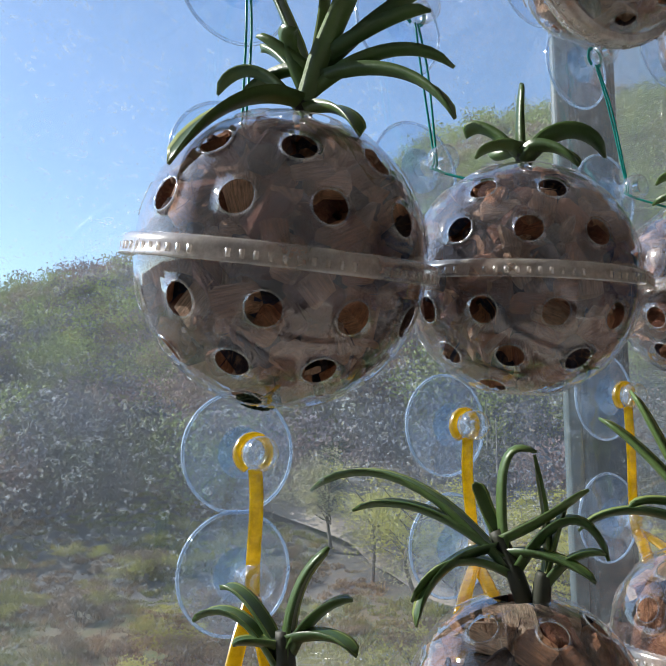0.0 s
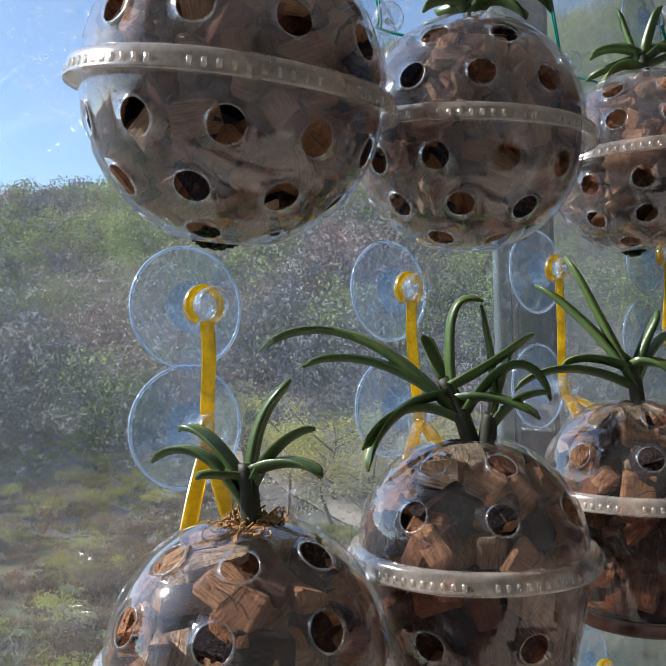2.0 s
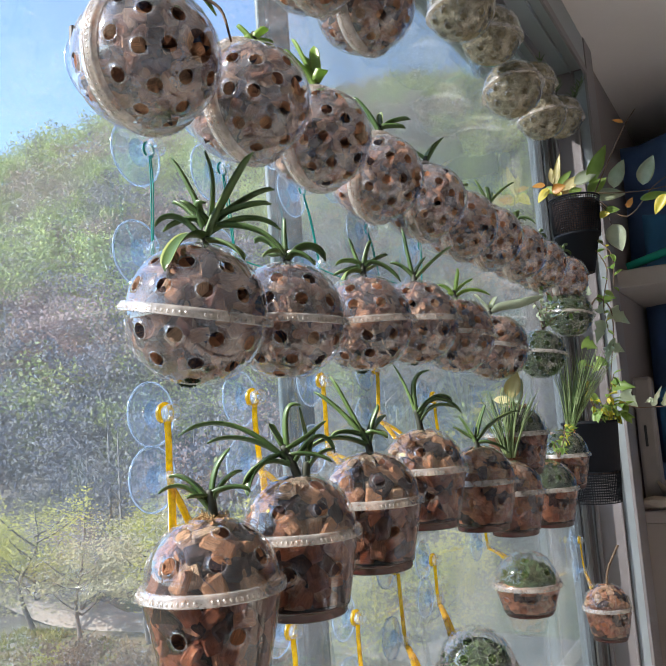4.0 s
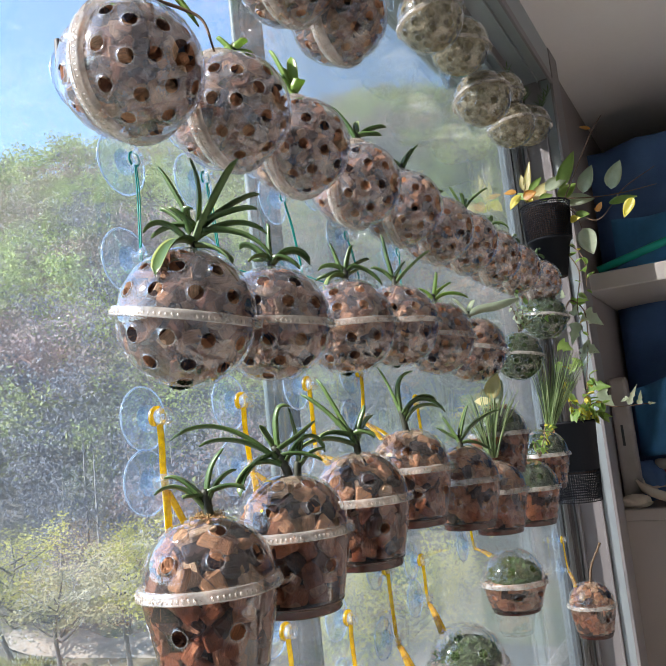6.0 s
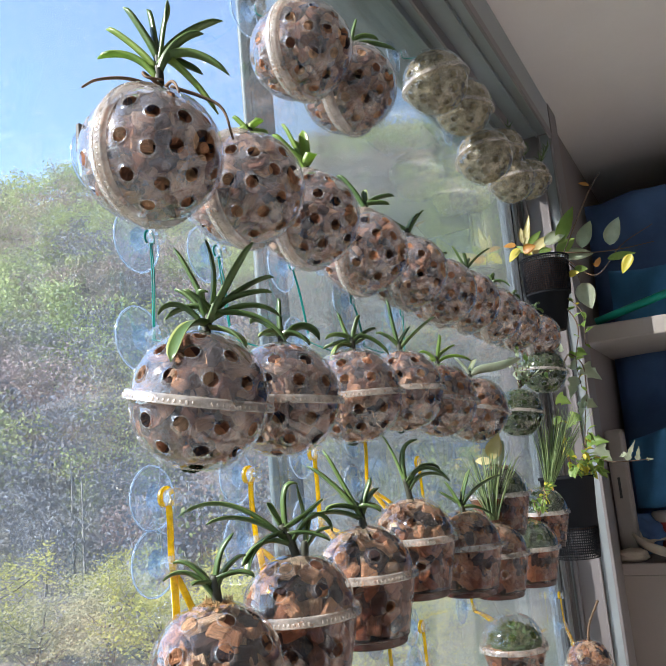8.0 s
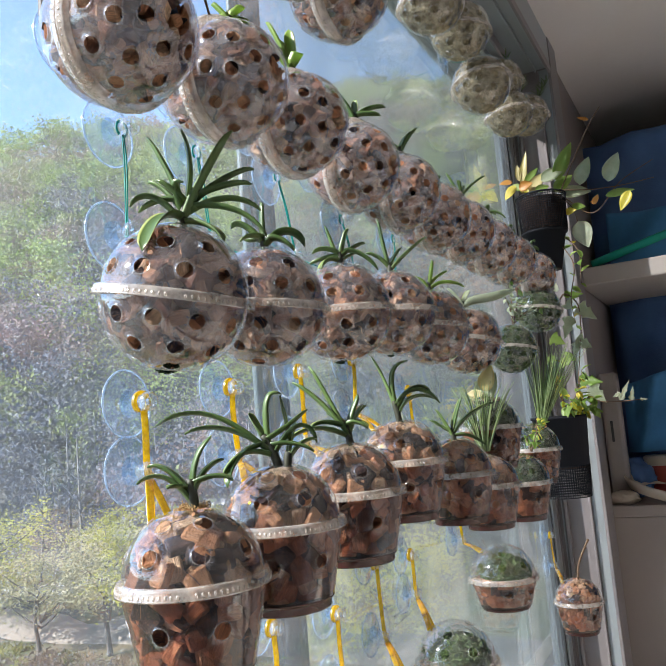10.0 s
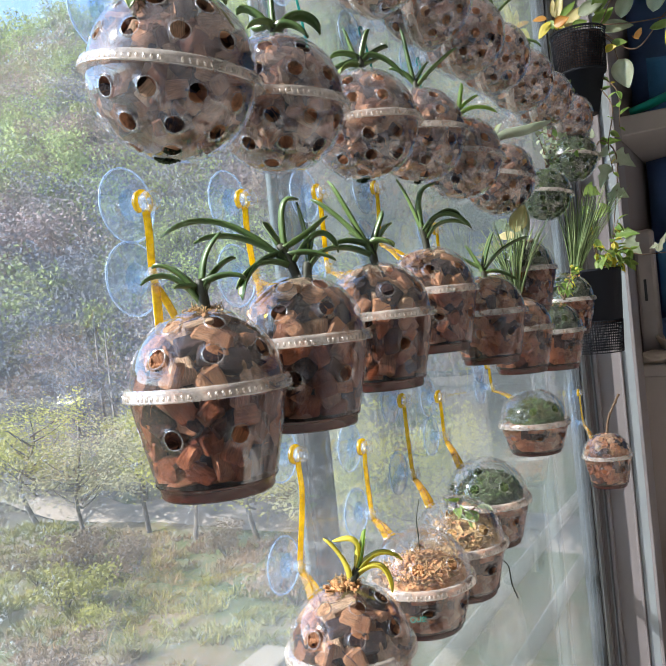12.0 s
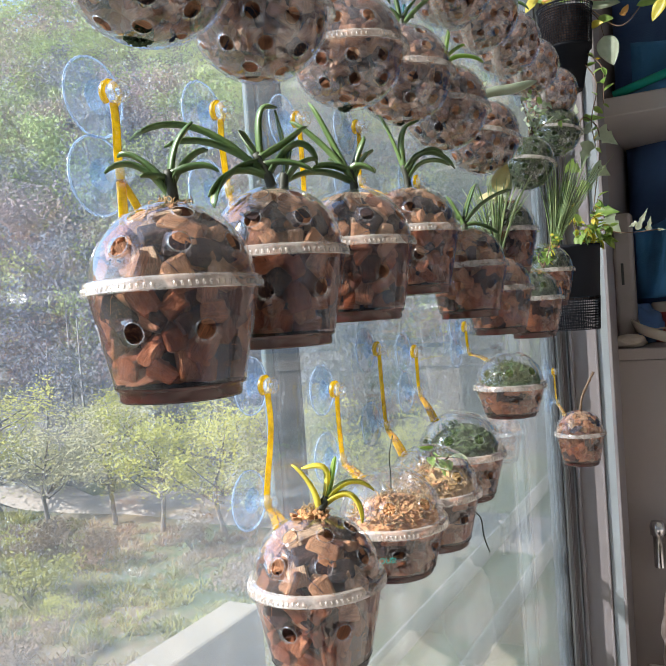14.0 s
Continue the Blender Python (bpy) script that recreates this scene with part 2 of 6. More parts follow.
KNOB = clear_plastic("suction_knob_plastic", tint=(0.94, 0.96, 0.97), haze=0.14, white=(0.94, 0.96, 0.97))
HUSK = husk_mat()
# Soil colour, and near-black cores that put shade into the gaps between chips.
CORE = mottled("dark_core_and_soil", [(0.3, (0.012, 0.007, 0.005)), (0.6, (0.05, 0.022, 0.012)), (0.8, (0.10, 0.045, 0.025))], 90, dist=0.002)
FOOT = paint("wet_red_brown_plastic", (0.055, 0.012, 0.009), 0.2, 0.12, 60)
MOSS = mottled("dry_moss", [(0.25, (0.03, 0.035, 0.012)), (0.5, (0.12, 0.14, 0.04)), (0.7, (0.26, 0.25, 0.09)), (0.85, (0.42, 0.36, 0.18))], 220, dist=0.002)
TAN_MOSS = mottled("tan_moss", [(0.25, (0.10, 0.06, 0.025)), (0.5, (0.38, 0.24, 0.10)), (0.8, (0.66, 0.48, 0.26))], 220, dist=0.002)
CRUMB = mottled("orange_husk_crumbs", [(0.28, (0.14, 0.05, 0.02)), (0.5, (0.46, 0.22, 0.09)), (0.75, (0.72, 0.45, 0.22))], 180, dist=0.002)
GREEN_MOSS = mottled("green_moss", [(0.25, (0.015, 0.03, 0.01)), (0.5, (0.06, 0.11, 0.03)), (0.75, (0.2, 0.28, 0.08))], 220, dist=0.002)
DARK_MOSS = mottled("dark_wet_moss", [(0.30, (0.006, 0.012, 0.006)), (0.48, (0.025, 0.045, 0.018)), (0.62, (0.07, 0.095, 0.035)), (0.75, (0.16, 0.15, 0.07))], 70, dist=0.002, fine=9.0)
GREY_MOSS = mottled("grey_moss", [(0.30, (0.06, 0.05, 0.026)), (0.46, (0.26, 0.215, 0.13)), (0.58, (0.42, 0.36, 0.24)), (0.72, (0.60, 0.53, 0.38))], 90, dist=0.002, fine=9.0)
LEAF = leaf_mat("orchid_leaf_green", (0.050, 0.098, 0.030), (0.135, 0.215, 0.068), gloss=0.34, through=0.09)
LEAF_EDGE = leaf_mat("pale_leaf_margin", (0.34, 0.42, 0.12), (0.50, 0.54, 0.20), through=0.4)
LEAF_LIGHT = leaf_mat("fresh_leaf_green", (0.20, 0.34, 0.075), (0.42, 0.55, 0.17), edge=(0.5, 0.7, 0.15), through=0.52)
LEAF_YELLOW = leaf_mat("variegated_leaf_yellow", (0.58, 0.56, 0.05), (0.80, 0.70, 0.13), edge=(0.9, 0.75, 0.1), through=0.45)
LEAF_CREAM = leaf_mat("cream_leaf", (0.55, 0.5, 0.2), (0.8, 0.72, 0.42), edge=(0.85, 0.7, 0.2), through=0.35)
LEAF_GRASS = leaf_mat("grey_green_grass_leaf", (0.26, 0.38, 0.16), (0.50, 0.60, 0.32), edge=(0.45, 0.55, 0.25), through=0.35)
LEAF_PEACH = leaf_mat("orange_young_leaf", (0.62, 0.30, 0.06), (0.80, 0.48, 0.16), edge=(0.9, 0.5, 0.12), through=0.4)
LEAF_PALE = leaf_mat("fleshy_grey_green_leaf", (0.30, 0.36, 0.25), (0.48, 0.52, 0.40), through=0.15)
LEAF_IVY = leaf_mat("ivy_leaf_green", (0.34, 0.42, 0.28), (0.68, 0.72, 0.58), edge=(0.70, 0.80, 0.50), through=0.5)
STEM = paint("dark_plant_stem", (0.035, 0.04, 0.022), 0.6, 0.15, 80)
TWIG = paint("brown_twig", (0.19, 0.12, 0.07), 0.75, 0.15, 90)
STRAP = clear_plastic("yellow_strap_plastic", tint=(0.85, 0.6, 0.02), haze=0.97, rough=0.2, white=(1.0, 0.76, 0.015), lay_share=0.22)
WIRE = paint("teal_wire", (0.0, 0.30, 0.26), 0.3, 0.05, 30)
BASKET = paint("black_plastic_basket", (0.010, 0.012, 0.018), 0.75, 0.1, 30, spec=0.2)
# Lavender-white darkened to stand in for the shade on the jamb.
FRAME = paint("shaded_lavender_frame_paint", (0.225, 0.205, 0.21), 0.42, 0.05, 4)
FRAME_GREY = paint("grey_aluminium_frame", (0.36, 0.40, 0.42), 0.38, 0.08, 5, metal=0.3)
POST = paint("blue_grey_post", (0.045, 0.06, 0.068), 0.5, 0.1, 6, spec=0.25)
# Pale see-through plastic that imitates bands of light.
LIGHT_BAND = clear_plastic("light_band_plastic", tint=(0.9, 0.88, 0.82), haze=0.8, rough=0.4, white=(0.85, 0.80, 0.70))
POST_EDGE = paint("pale_green_post_edge", (0.11, 0.145, 0.15), 0.5, 0.1, 6)
GASKET = paint("dark_rubber_gasket", (0.03, 0.035, 0.04), 0.6, 0.1, 20)
CEILING = paint("grey_white_ceiling_paper", (0.86, 0.81, 0.79), 0.9, 0.04, 2, bump=0.15)
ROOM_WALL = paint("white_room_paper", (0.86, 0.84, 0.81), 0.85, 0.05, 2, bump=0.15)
# White darkened for shade at the window end; ROOM_WALL is the plain white.
WALL = paint("shaded_wall_paper", (0.34, 0.295, 0.28), 0.85, 0.05, 2, bump=0.15)
FLOOR = paint("brown_beige_floor_tile", (0.56, 0.50, 0.44), 0.5, 0.08, 3)
SHELF = paint("pale_grey_board", (0.42, 0.39, 0.37), 0.7, 0.06, 4)
GLASS = glass_mat()
MESH = mesh_mat()
BLUE = paint("blue_cloth", (0.08, 0.30, 0.62), 0.9, 0.2, 8, bump=0.4)
NAVY = paint("navy_cloth", (0.10, 0.20, 0.44), 0.9, 0.2, 8, bump=0.4)
TEAL = paint("teal_plastic", (0.0, 0.36, 0.27), 0.5, 0.1, 8)
RED = paint("dull_red_plastic", (0.35, 0.04, 0.03), 0.5, 0.15, 20)
STAND = paint("greyed_white_plastic", (0.30, 0.27, 0.26), 0.6, 0.1, 12)
CREAM = paint("cream_plastic", (0.62, 0.54, 0.45), 0.6, 0.12, 12)
BAG = paint("dull_bag_plastic", (0.13, 0.105, 0.095), 0.75, 0.1, 10, spec=0.15)
CHROME = paint("chrome", (0.6, 0.6, 0.62), 0.2, 0.05, 20, metal=1.0)
INK = paint("teal_print", (0.02, 0.32, 0.26), 0.5, 0.05, 20)
BARK = paint("grey_bark", (0.23, 0.195, 0.165), 0.9, 0.2, 3, bump=0.5)
WOODS = woods_mat()
TREE_GREEN = leaf_mat("spring_tree_leaf", (0.40, 0.38, 0.07), (0.60, 0.55, 0.14), gloss=0.8, edge=(0.6, 0.58, 0.15), far=True)
TREE_GREY = leaf_mat("pale_blossom_twig", (0.40, 0.36, 0.17), (0.54, 0.48, 0.28), gloss=0.8, edge=(0.5, 0.48, 0.3), far=True)
SHRUB = leaf_mat("yellow_green_shrub_leaf", (0.22, 0.22, 0.04), (0.38, 0.33, 0.07), gloss=0.7, edge=(0.5, 0.45, 0.1), far=True)
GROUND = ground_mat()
ROAD = mottled("pale_dirt_road", [(0.3, (0.25, 0.205, 0.165)), (0.7, (0.33, 0.275, 0.225))], 0.4, dist=0.02)
LEDGE = paint("beige_ledge_concrete", (0.30, 0.255, 0.19), 0.85, 0.1, 6, bump=0.3)


# ---- mesh helpers ----
def part(name, mesh, material, parent=None, label=""):
    """Links mesh data as one object, under a thing or a part."""
    ob = new(name, mesh)
    mats = material if isinstance(material, (list, tuple)) else [material]
    if not mesh.materials:
        for m in mats:
            mesh.materials.append(m)
    if parent is not None:
        ob.parent = parent
    if label:
        ob["label"] = label
    return ob


def thing(name, label, category, group="", m=None):
    ob = new(name)
    ob.empty_display_size = 0.01
    if m is not None:
        ob.matrix_basis = m
    return tagged(ob, label, category, group)


class Geo:
    """Gathers vertices and faces of one mesh."""

    def __init__(self):
        self.v, self.f, self.mi, self.grain = [], [], [], []

    def add(self, verts, faces, mi=0, grain=None):
        """grain: the vertices' places along a piece's own fibres, where its material asks for them."""
        o = len(self.v)
        self.grain += [tuple(p) for p in grain or verts]
        self.v += [tuple(p) for p in verts]
        self.f += [tuple(i + o for i in q) for q in faces]
        self.mi += [mi] * len(faces)

    def mesh(self, name, smooth=True):
        me = bpy.data.meshes.new(name)
        me.from_pydata(self.v, [], self.f)
        me.polygons.foreach_set("material_index", self.mi)
        me.polygons.foreach_set("use_smooth", [smooth] * len(self.f))
        if smooth is False and len(self.grain) == len(self.v):
            own = me.attributes.new("grain", "FLOAT_VECTOR", "POINT")
            own.data.foreach_set("vector", [x for p in self.grain for x in p])
        me.update()
        return me

    def box(self, lo, hi, mi=0, m=None):
        (a, b, c), (d, e, f) = lo, hi
        v = [Vector(p) for p in ((a, b, c), (d, b, c), (d, e, c), (a, e, c), (a, b, f), (d, b, f), (d, e, f), (a, e, f))]
        if m is not None:
            v = [m @ p for p in v]
        self.add(v, [(3, 2, 1, 0), (4, 5, 6, 7), (0, 1, 5, 4), (1, 2, 6, 5), (2, 3, 7, 6), (3, 0, 4, 7)], mi)

    def lathe(self, profile, n=48, mi=0, m=None, closed=False):
        """Turns (radius, height) pairs round z."""
        k = len(profile)
        v = []
        for i in range(n):
            c, s = math.cos(2 * math.pi * i / n), math.sin(2 * math.pi * i / n)
            v += [Vector((r * c, r * s, z)) for r, z in profile]
        if m is not None:
            v = [m @ p for p in v]
        last = k if closed else k - 1
        self.add(v, [(i * k + j, ((i + 1) % n) * k + j, ((i + 1) % n) * k + (j + 1) % k, i * k + (j + 1) % k) for i in range(n) for j in range(last)], mi)

    def tube(self, pts, radius, n=8, mi=0):
        """A round tube along points; radius a number or one for each point."""
        pts = [Vector(p) for p in pts]
        rad = radius if isinstance(radius, (list, tuple)) else [radius] * len(pts)
        v, f = [], []
        side = None
        for i, p in enumerate(pts):
            d = (pts[min(i + 1, len(pts) - 1)] - pts[max(i - 1, 0)]).normalized()
            if side is None:
                side = d.orthogonal().normalized()
            side = (side - d * side.dot(d)).normalized()
            up = d.cross(side)
            v += [p + (side * math.cos(2 * math.pi * j / n) + up * math.sin(2 * math.pi * j / n)) * rad[i] for j in range(n)]
        for i in range(len(pts) - 1):
            f += [(i * n + j, i * n + (j + 1) % n, (i + 1) * n + (j + 1) % n, (i + 1) * n + j) for j in range(n)]
        f += [tuple(range(n))[::-1], tuple((len(pts) - 1) * n + j for j in range(n))]
        self.add(v, f, mi)

    def ribbon(self, pts, width, thick, side):
        """A flat strap along points; side is the way of its width."""
        pts, side = [Vector(p) for p in pts], Vector(side).normalized()
        v, f = [], []
        for i, p in enumerate(pts):
            d = (pts[min(i + 1, len(pts) - 1)] - pts[max(i - 1, 0)]).normalized()
            w = (side - d * side.dot(d)).normalized()
            u = d.cross(w)
            v += [p + w * a * width / 2 + u * b * thick / 2 for a, b in ((-1, -0.5), (-0.6, -1), (0.6, -1), (1, -0.5), (1, 0.5), (0.6, 1), (-0.6, 1), (-1, 0.5))]
        for i in range(len(pts) - 1):
            f += [(i * 8 + j, i * 8 + (j + 1) % 8, (i + 1) * 8 + (j + 1) % 8, (i + 1) * 8 + j) for j in range(8)]
        f += [tuple(range(8))[::-1], tuple((len(pts) - 1) * 8 + j for j in range(8))]
        self.add(v, f)


def curve_pts(ctrl, n):
    """Points along a smooth curve through the control points."""
    c = [Vector(p) for p in ctrl]
    c = [2 * c[0] - c[1]] + c + [2 * c[-1] - c[-2]]
    out = []
    for i in range(1, len(c) - 2):
        p0, p1, p2, p3 = c[i - 1:i + 3]
        for j in range(n):
            t = j / n
            out.append(0.5 * (2 * p1 + (p2 - p0) * t + (2 * p0 - 5 * p1 + 4 * p2 - p3) * t * t + (3 * p1 - p0 - 3 * p2 + p3) * t ** 3))
    return out + [c[-2]]


def revolve_with_holes(geo, point, n_round, n_long, holes, hole_r, mi=0, ring_mi=1):
    """A turned skin point(u, v) with round holes cut through, each with a thin lip. holes: (u, v) of their centres."""
    vs = np.array([point(i / n_round, j / n_long) for i in range(n_round) for j in range(n_long + 1)])
    k = n_long + 1
    faces = [(i * k + j, ((i + 1) % n_round) * k + j, ((i + 1) % n_round) * k + j + 1, i * k + j + 1) for i in range(n_round) for j in range(n_long)]
    gone = np.zeros(len(vs), bool)
    near = np.full(len(vs), -1)
    centres = [np.array(point(u, v)) for u, v in holes]
    best = np.full(len(vs), hole_r * 2.2)
    for h, c in enumerate(centres):
        d = np.linalg.norm(vs - c, axis=1)
        gone |= d < hole_r
        near[(d >= hole_r) & (d < best)] = h
        best = np.minimum(best, d)
    keep, rim = [], set()
    for q in faces:
        if gone[list(q)].any():
            rim |= {i for i in q if not gone[i]}
        else:
            keep.append(q)
    for i in rim:
        if near[i] >= 0:
            c = centres[near[i]]
            w = vs[i] - c
            vs[i] = c + w * hole_r / np.linalg.norm(w)
    geo.add(vs, keep, mi)
    seen = {}
    for q in keep:
        for i in range(4):
            e = (q[i], q[(i + 1) % 4])
            key = (min(e), max(e))
            seen[key] = None if key in seen else e
    base = len(geo.v) - len(vs)
    mid = vs.mean(axis=0)
    ups = []
    for u, v in holes:
        a = np.array(point(u + 0.002, v)) - np.array(point(u - 0.002, v))
        b = np.array(point(u, v + 0.004)) - np.array(point(u, v - 0.004))
        nrm = np.cross(a, b)
        nrm = nrm / np.linalg.norm(nrm)
        c = np.array(point(u, v))
        ups.append(nrm if nrm @ np.array((c[0], c[1], c[2] * 0.3 + 1e-4)) > 0 else -nrm)
    lip = {}
    for e in seen.values():
        if e is None or near[e[0]] < 0 or e[0] not in rim or e[1] not in rim:
            continue
        for i in e:
            if i not in lip:
                c, n = centres[near[i]], ups[near[i]]
                w = (vs[i] - c) / hole_r
                lip[i] = len(geo.v)
                geo.v += [tuple(vs[i] + n * 0.0005), tuple(vs[i] + n * 0.0004 + w * 0.00045), tuple(vs[i] + n * 0.00005 + w * 0.00055)]
        for k in range(3):
            p, q = ((base + e[1], base + e[0]) if k == 0 else (lip[e[1]] + k - 1, lip[e[0]] + k - 1))
            geo.f.append((p, q, lip[e[0]] + k, lip[e[1]] + k))
            geo.mi.append(ring_mi)


def chips(geo, rng, places, size, lean=38):
    """Rough husk blocks at places (position, outward way)."""
    for p, out in places:
        a, b, c = size * rng.uniform(0.75, 1.5), size * rng.uniform(0.6, 1.1), size * rng.uniform(0.45, 0.8)
        base = Vector(out).to_track_quat("Z", "Y").to_matrix().to_4x4() @ pose(0, 0, 0, rng.uniform(-lean, lean), rng.uniform(-lean, lean), rng.uniform(0, 360))
        m = Matrix.Translation(p) @ base
        off = Vector((rng.uniform(-1, 1), rng.uniform(-1, 1), rng.uniform(-1, 1)))
        loc = []
        for x, y, z in ((-1, -1, -1), (1, -1, -1), (1, 1, -1), (-1, 1, -1), (-1, -1, 1), (1, -1, 1), (1, 1, 1), (-1, 1, 1)):
            j = [rng.uniform(0.76, 1.08) for _ in range(3)]
            o = Vector((x * a / 2 * j[0], y * b / 2 * j[1], z * c / 2 * j[2]))
            e = 0.18 * min(a, b, c)
            # three points round each corner leave a narrow worn edge
            loc += [o - Vector((0, y * e, z * e)), o - Vector((x * e, 0, z * e)), o - Vector((x * e, y * e, 0))]
        f = [(1 * 3, 2 * 3, 6 * 3, 5 * 3), (3 * 3, 0, 4 * 3, 7 * 3), (0 * 3 + 1, 1 * 3 + 1, 5 * 3 + 1, 4 * 3 + 1), (2 * 3 + 1, 3 * 3 + 1, 7 * 3 + 1, 6 * 3 + 1), (3 * 3 + 2, 2 * 3 + 2, 1 * 3 + 2, 2), (4 * 3 + 2, 5 * 3 + 2, 6 * 3 + 2, 7 * 3 + 2)]
        for p1, p2, k1, k2 in ((0, 1, 1, 2), (2, 3, 1, 2), (4, 5, 1, 2), (6, 7, 1, 2), (1, 2, 0, 2), (3, 0, 0, 2), (5, 6, 0, 2), (7, 4, 0, 2), (0, 4, 0, 1), (1, 5, 0, 1), (2, 6, 0, 1), (3, 7, 0, 1)):
            f.append((p1 * 3 + k1, p2 * 3 + k1, p2 * 3 + k2, p1 * 3 + k2))
        f += [(i * 3, i * 3 + 1, i * 3 + 2) for i in range(8)]
        geo.add([m @ q for q in loc], f, 0, [q + off for q in loc])


def fibres(geo, rng, places, reach):
    """Loose hair-thin husk fibres lying against the wall of a pot."""
    for p, out in places:
        d = Vector((rng.gauss(0, 1), rng.gauss(0, 1), rng.gauss(0, 1))).normalized()
        d = (d - Vector(out) * d.dot(Vector(out))).normalized()
        q = p + Vector(out) * 0.004
        pts = []
        for _ in range(4):
            pts.append(q.copy())
            d = (d + Vector((rng.gauss(0, 0.3), rng.gauss(0, 0.3), rng.gauss(0, 0.3)))).normalized()
            q = q + d * rng.uniform(0.003, 0.005)
        geo.tube(pts, 0.00022, 3)


def tangle(geo, rng, centre, spread, count, length, thick):
    """Curly moss threads."""
    for _ in range(count):
        p = Vector(centre) + Vector((rng.gauss(0, 1) * spread[0], rng.gauss(0, 1) * spread[1], abs(rng.gauss(0, 1)) * spread[2]))
        d = Vector((rng.gauss(0, 1), rng.gauss(0, 1), rng.gauss(0, 0.6))).normalized()
        pts = []
        for _ in range(5):
            pts.append(p.copy())
            d = (d + Vector((rng.gauss(0, 0.6), rng.gauss(0, 0.6), rng.gauss(0, 0.5)))).normalized()
            p = p + d * length / 4
        geo.tube(pts, thick, 4)


def leaf_mesh(pts, width, fold=0.4, thick=0.0016, tip=0.75):
    """A strap-shaped leaf along points, folded at its midrib, widest before the middle, pointed."""
    g = Geo()
    n = len(pts)
    side = None
    v, f = [], []
    for i, p in enumerate(pts):
        t = i / (n - 1)
        d = (pts[min(i + 1, n - 1)] - pts[max(i - 1, 0)]).normalized()
        s = d.cross(Vector((0, 0, 1)))
        if s.length < 0.25:
            s = side if side is not None else d.orthogonal()
        s.normalize()
        if side is not None:
            s = (s * 0.5 + side * 0.5 * (1 if s.dot(side) > 0 else -1)).normalized() if s.dot(side) > 0 else (side * 0.7 - s * 0.3).normalized()
        side = s
        u = s.cross(d).normalized()
        w = width / 2 * (0.62 + 0.38 * min(1, t * 4)) * (1 if t < tip else max(0.06, math.sqrt(max(0, 1 - ((t - tip) / (1 - tip)) ** 2))))
        th = thick * (1.2 - 0.8 * t)
        for q in (-1, -0.74, -0.42, 0, 0.42, 0.74, 1):
            v.append(p + s * w * q + u * (fold * w * q * q + th * 0.5 * (1 - q * q)))
        for q in (0.55, 0, -0.55):
            v.append(p + s * w * q + u * (fold * w * q * q - th * (1.5 - abs(q))))
    for i in range(n - 1):
        f += [(i * 10 + j, (i + 1) * 10 + j, (i + 1) * 10 + (j + 1) % 10, i * 10 + (j + 1) % 10) for j in range(10)]
    f += [tuple(range(10)), tuple((n - 1) * 10 + j for j in range(10))[::-1]]
    g.add(v, f)
    g.mi = [1 if i < (n - 1) * 10 and i % 10 in (0, 5) else 0 for i in range(len(f))]
    return g.mesh("leaf")


def flat_leaf_mesh(length, width, curl=0.25, lobes=False):
    """An oval (or lobed) leaf in its own plane, from its stalk along x."""
    n = 10
    v, f = [], []
    for i in range(n + 1):
        t = i / n
        w = width / 2 * math.sin(math.pi * t ** 0.75) ** 0.8 if 0 < t < 1 else 0.0003
        if lobes:
            w = width / 2 * [0.25, 0.85, 1.0, 0.62, 0.5, 0.74, 0.5, 0.36, 0.26, 0.14, 0.02][i]
        z = -curl * length * t * t
        x = t * length
        v += [(x, -w, z + w * 0.25), (x, -w * 0.5, z + w * 0.06), (x, 0, z), (x, w * 0.5, z + w * 0.06), (x, w, z + w * 0.25)]
    top = len(v)
    v += [(a, b, c - 0.0007) for a, b, c in v]
    for i in range(n):
        for j in range(4):
            q = (i * 5 + j, (i + 1) * 5 + j, (i + 1) * 5 + j + 1, i * 5 + j + 1)
            f += [q[::-1], tuple(top + k for k in q)]
    for i in range(n):
        for j in (0, 4):
            q = (i * 5 + j, (i + 1) * 5 + j, top + (i + 1) * 5 + j, top + i * 5 + j)
            f.append(q)
    g = Geo()
    g.add(v, f)
    return g.mesh("leaf")


# ---- pots ----
R_BALL, R_CUP = 0.0475, 0.0425
HOLE = 0.0052
BALL_HOLES = [(28, 6, 0.0), (51, 9, 0.5), (74, 11, 0.1)]


def dome_point(r, top):
    """A half ball from its open top (polar angle top, degrees) down to the rim, slightly flattened."""
    def point(u, v):
        a = radians(top + (90 - top) * v)
        return (r * math.sin(a) * math.cos(2 * math.pi * u), r * math.sin(a) * math.sin(2 * math.pi * u), r * math.cos(a) * 0.98 + 0.002)
    return point


def dome_mesh(name, r, top, rings):
    g = Geo()
    p = dome_point(r, top)
    holes = [((k + shift) / n, (polar - top) / (90 - top)) for polar, n, shift in rings if polar > top + 9 for k in range(n)]
    revolve_with_holes(g, p, 120, 36, holes, HOLE)
    return g.mesh(name)


def rim_mesh(name, r, height, ribs=True):
    """The pressed-together flange of two dome lids: a rolled band with small ribs."""
    g = Geo()
    h, o = height / 2, r * 0.088
    g.lathe([(r - 0.0004, h), (r + o * 0.55, h), (r + o * 0.8, h * 0.8), (r + o * 0.95, h * 0.2), (r + o, -h * 0.55), (r + o * 1.15, -h * 0.75), (r + o * 1.1, -h), (r + o * 0.7, -h * 0.95), (r - 0.0004, -h * 0.9)], 72)
    if ribs:
        for i in range(84):
            a = 2 * math.pi * i / 84
            if i % 12 in (9, 10):
                continue
            g.box((r + o * 0.6, -0.0007, -h * 0.60), (r + o * 1.04, 0.0007, h * 0.12), 0, pose(0, 0, 0, 0, 0, math.degrees(a)))
    return g.mesh(name)


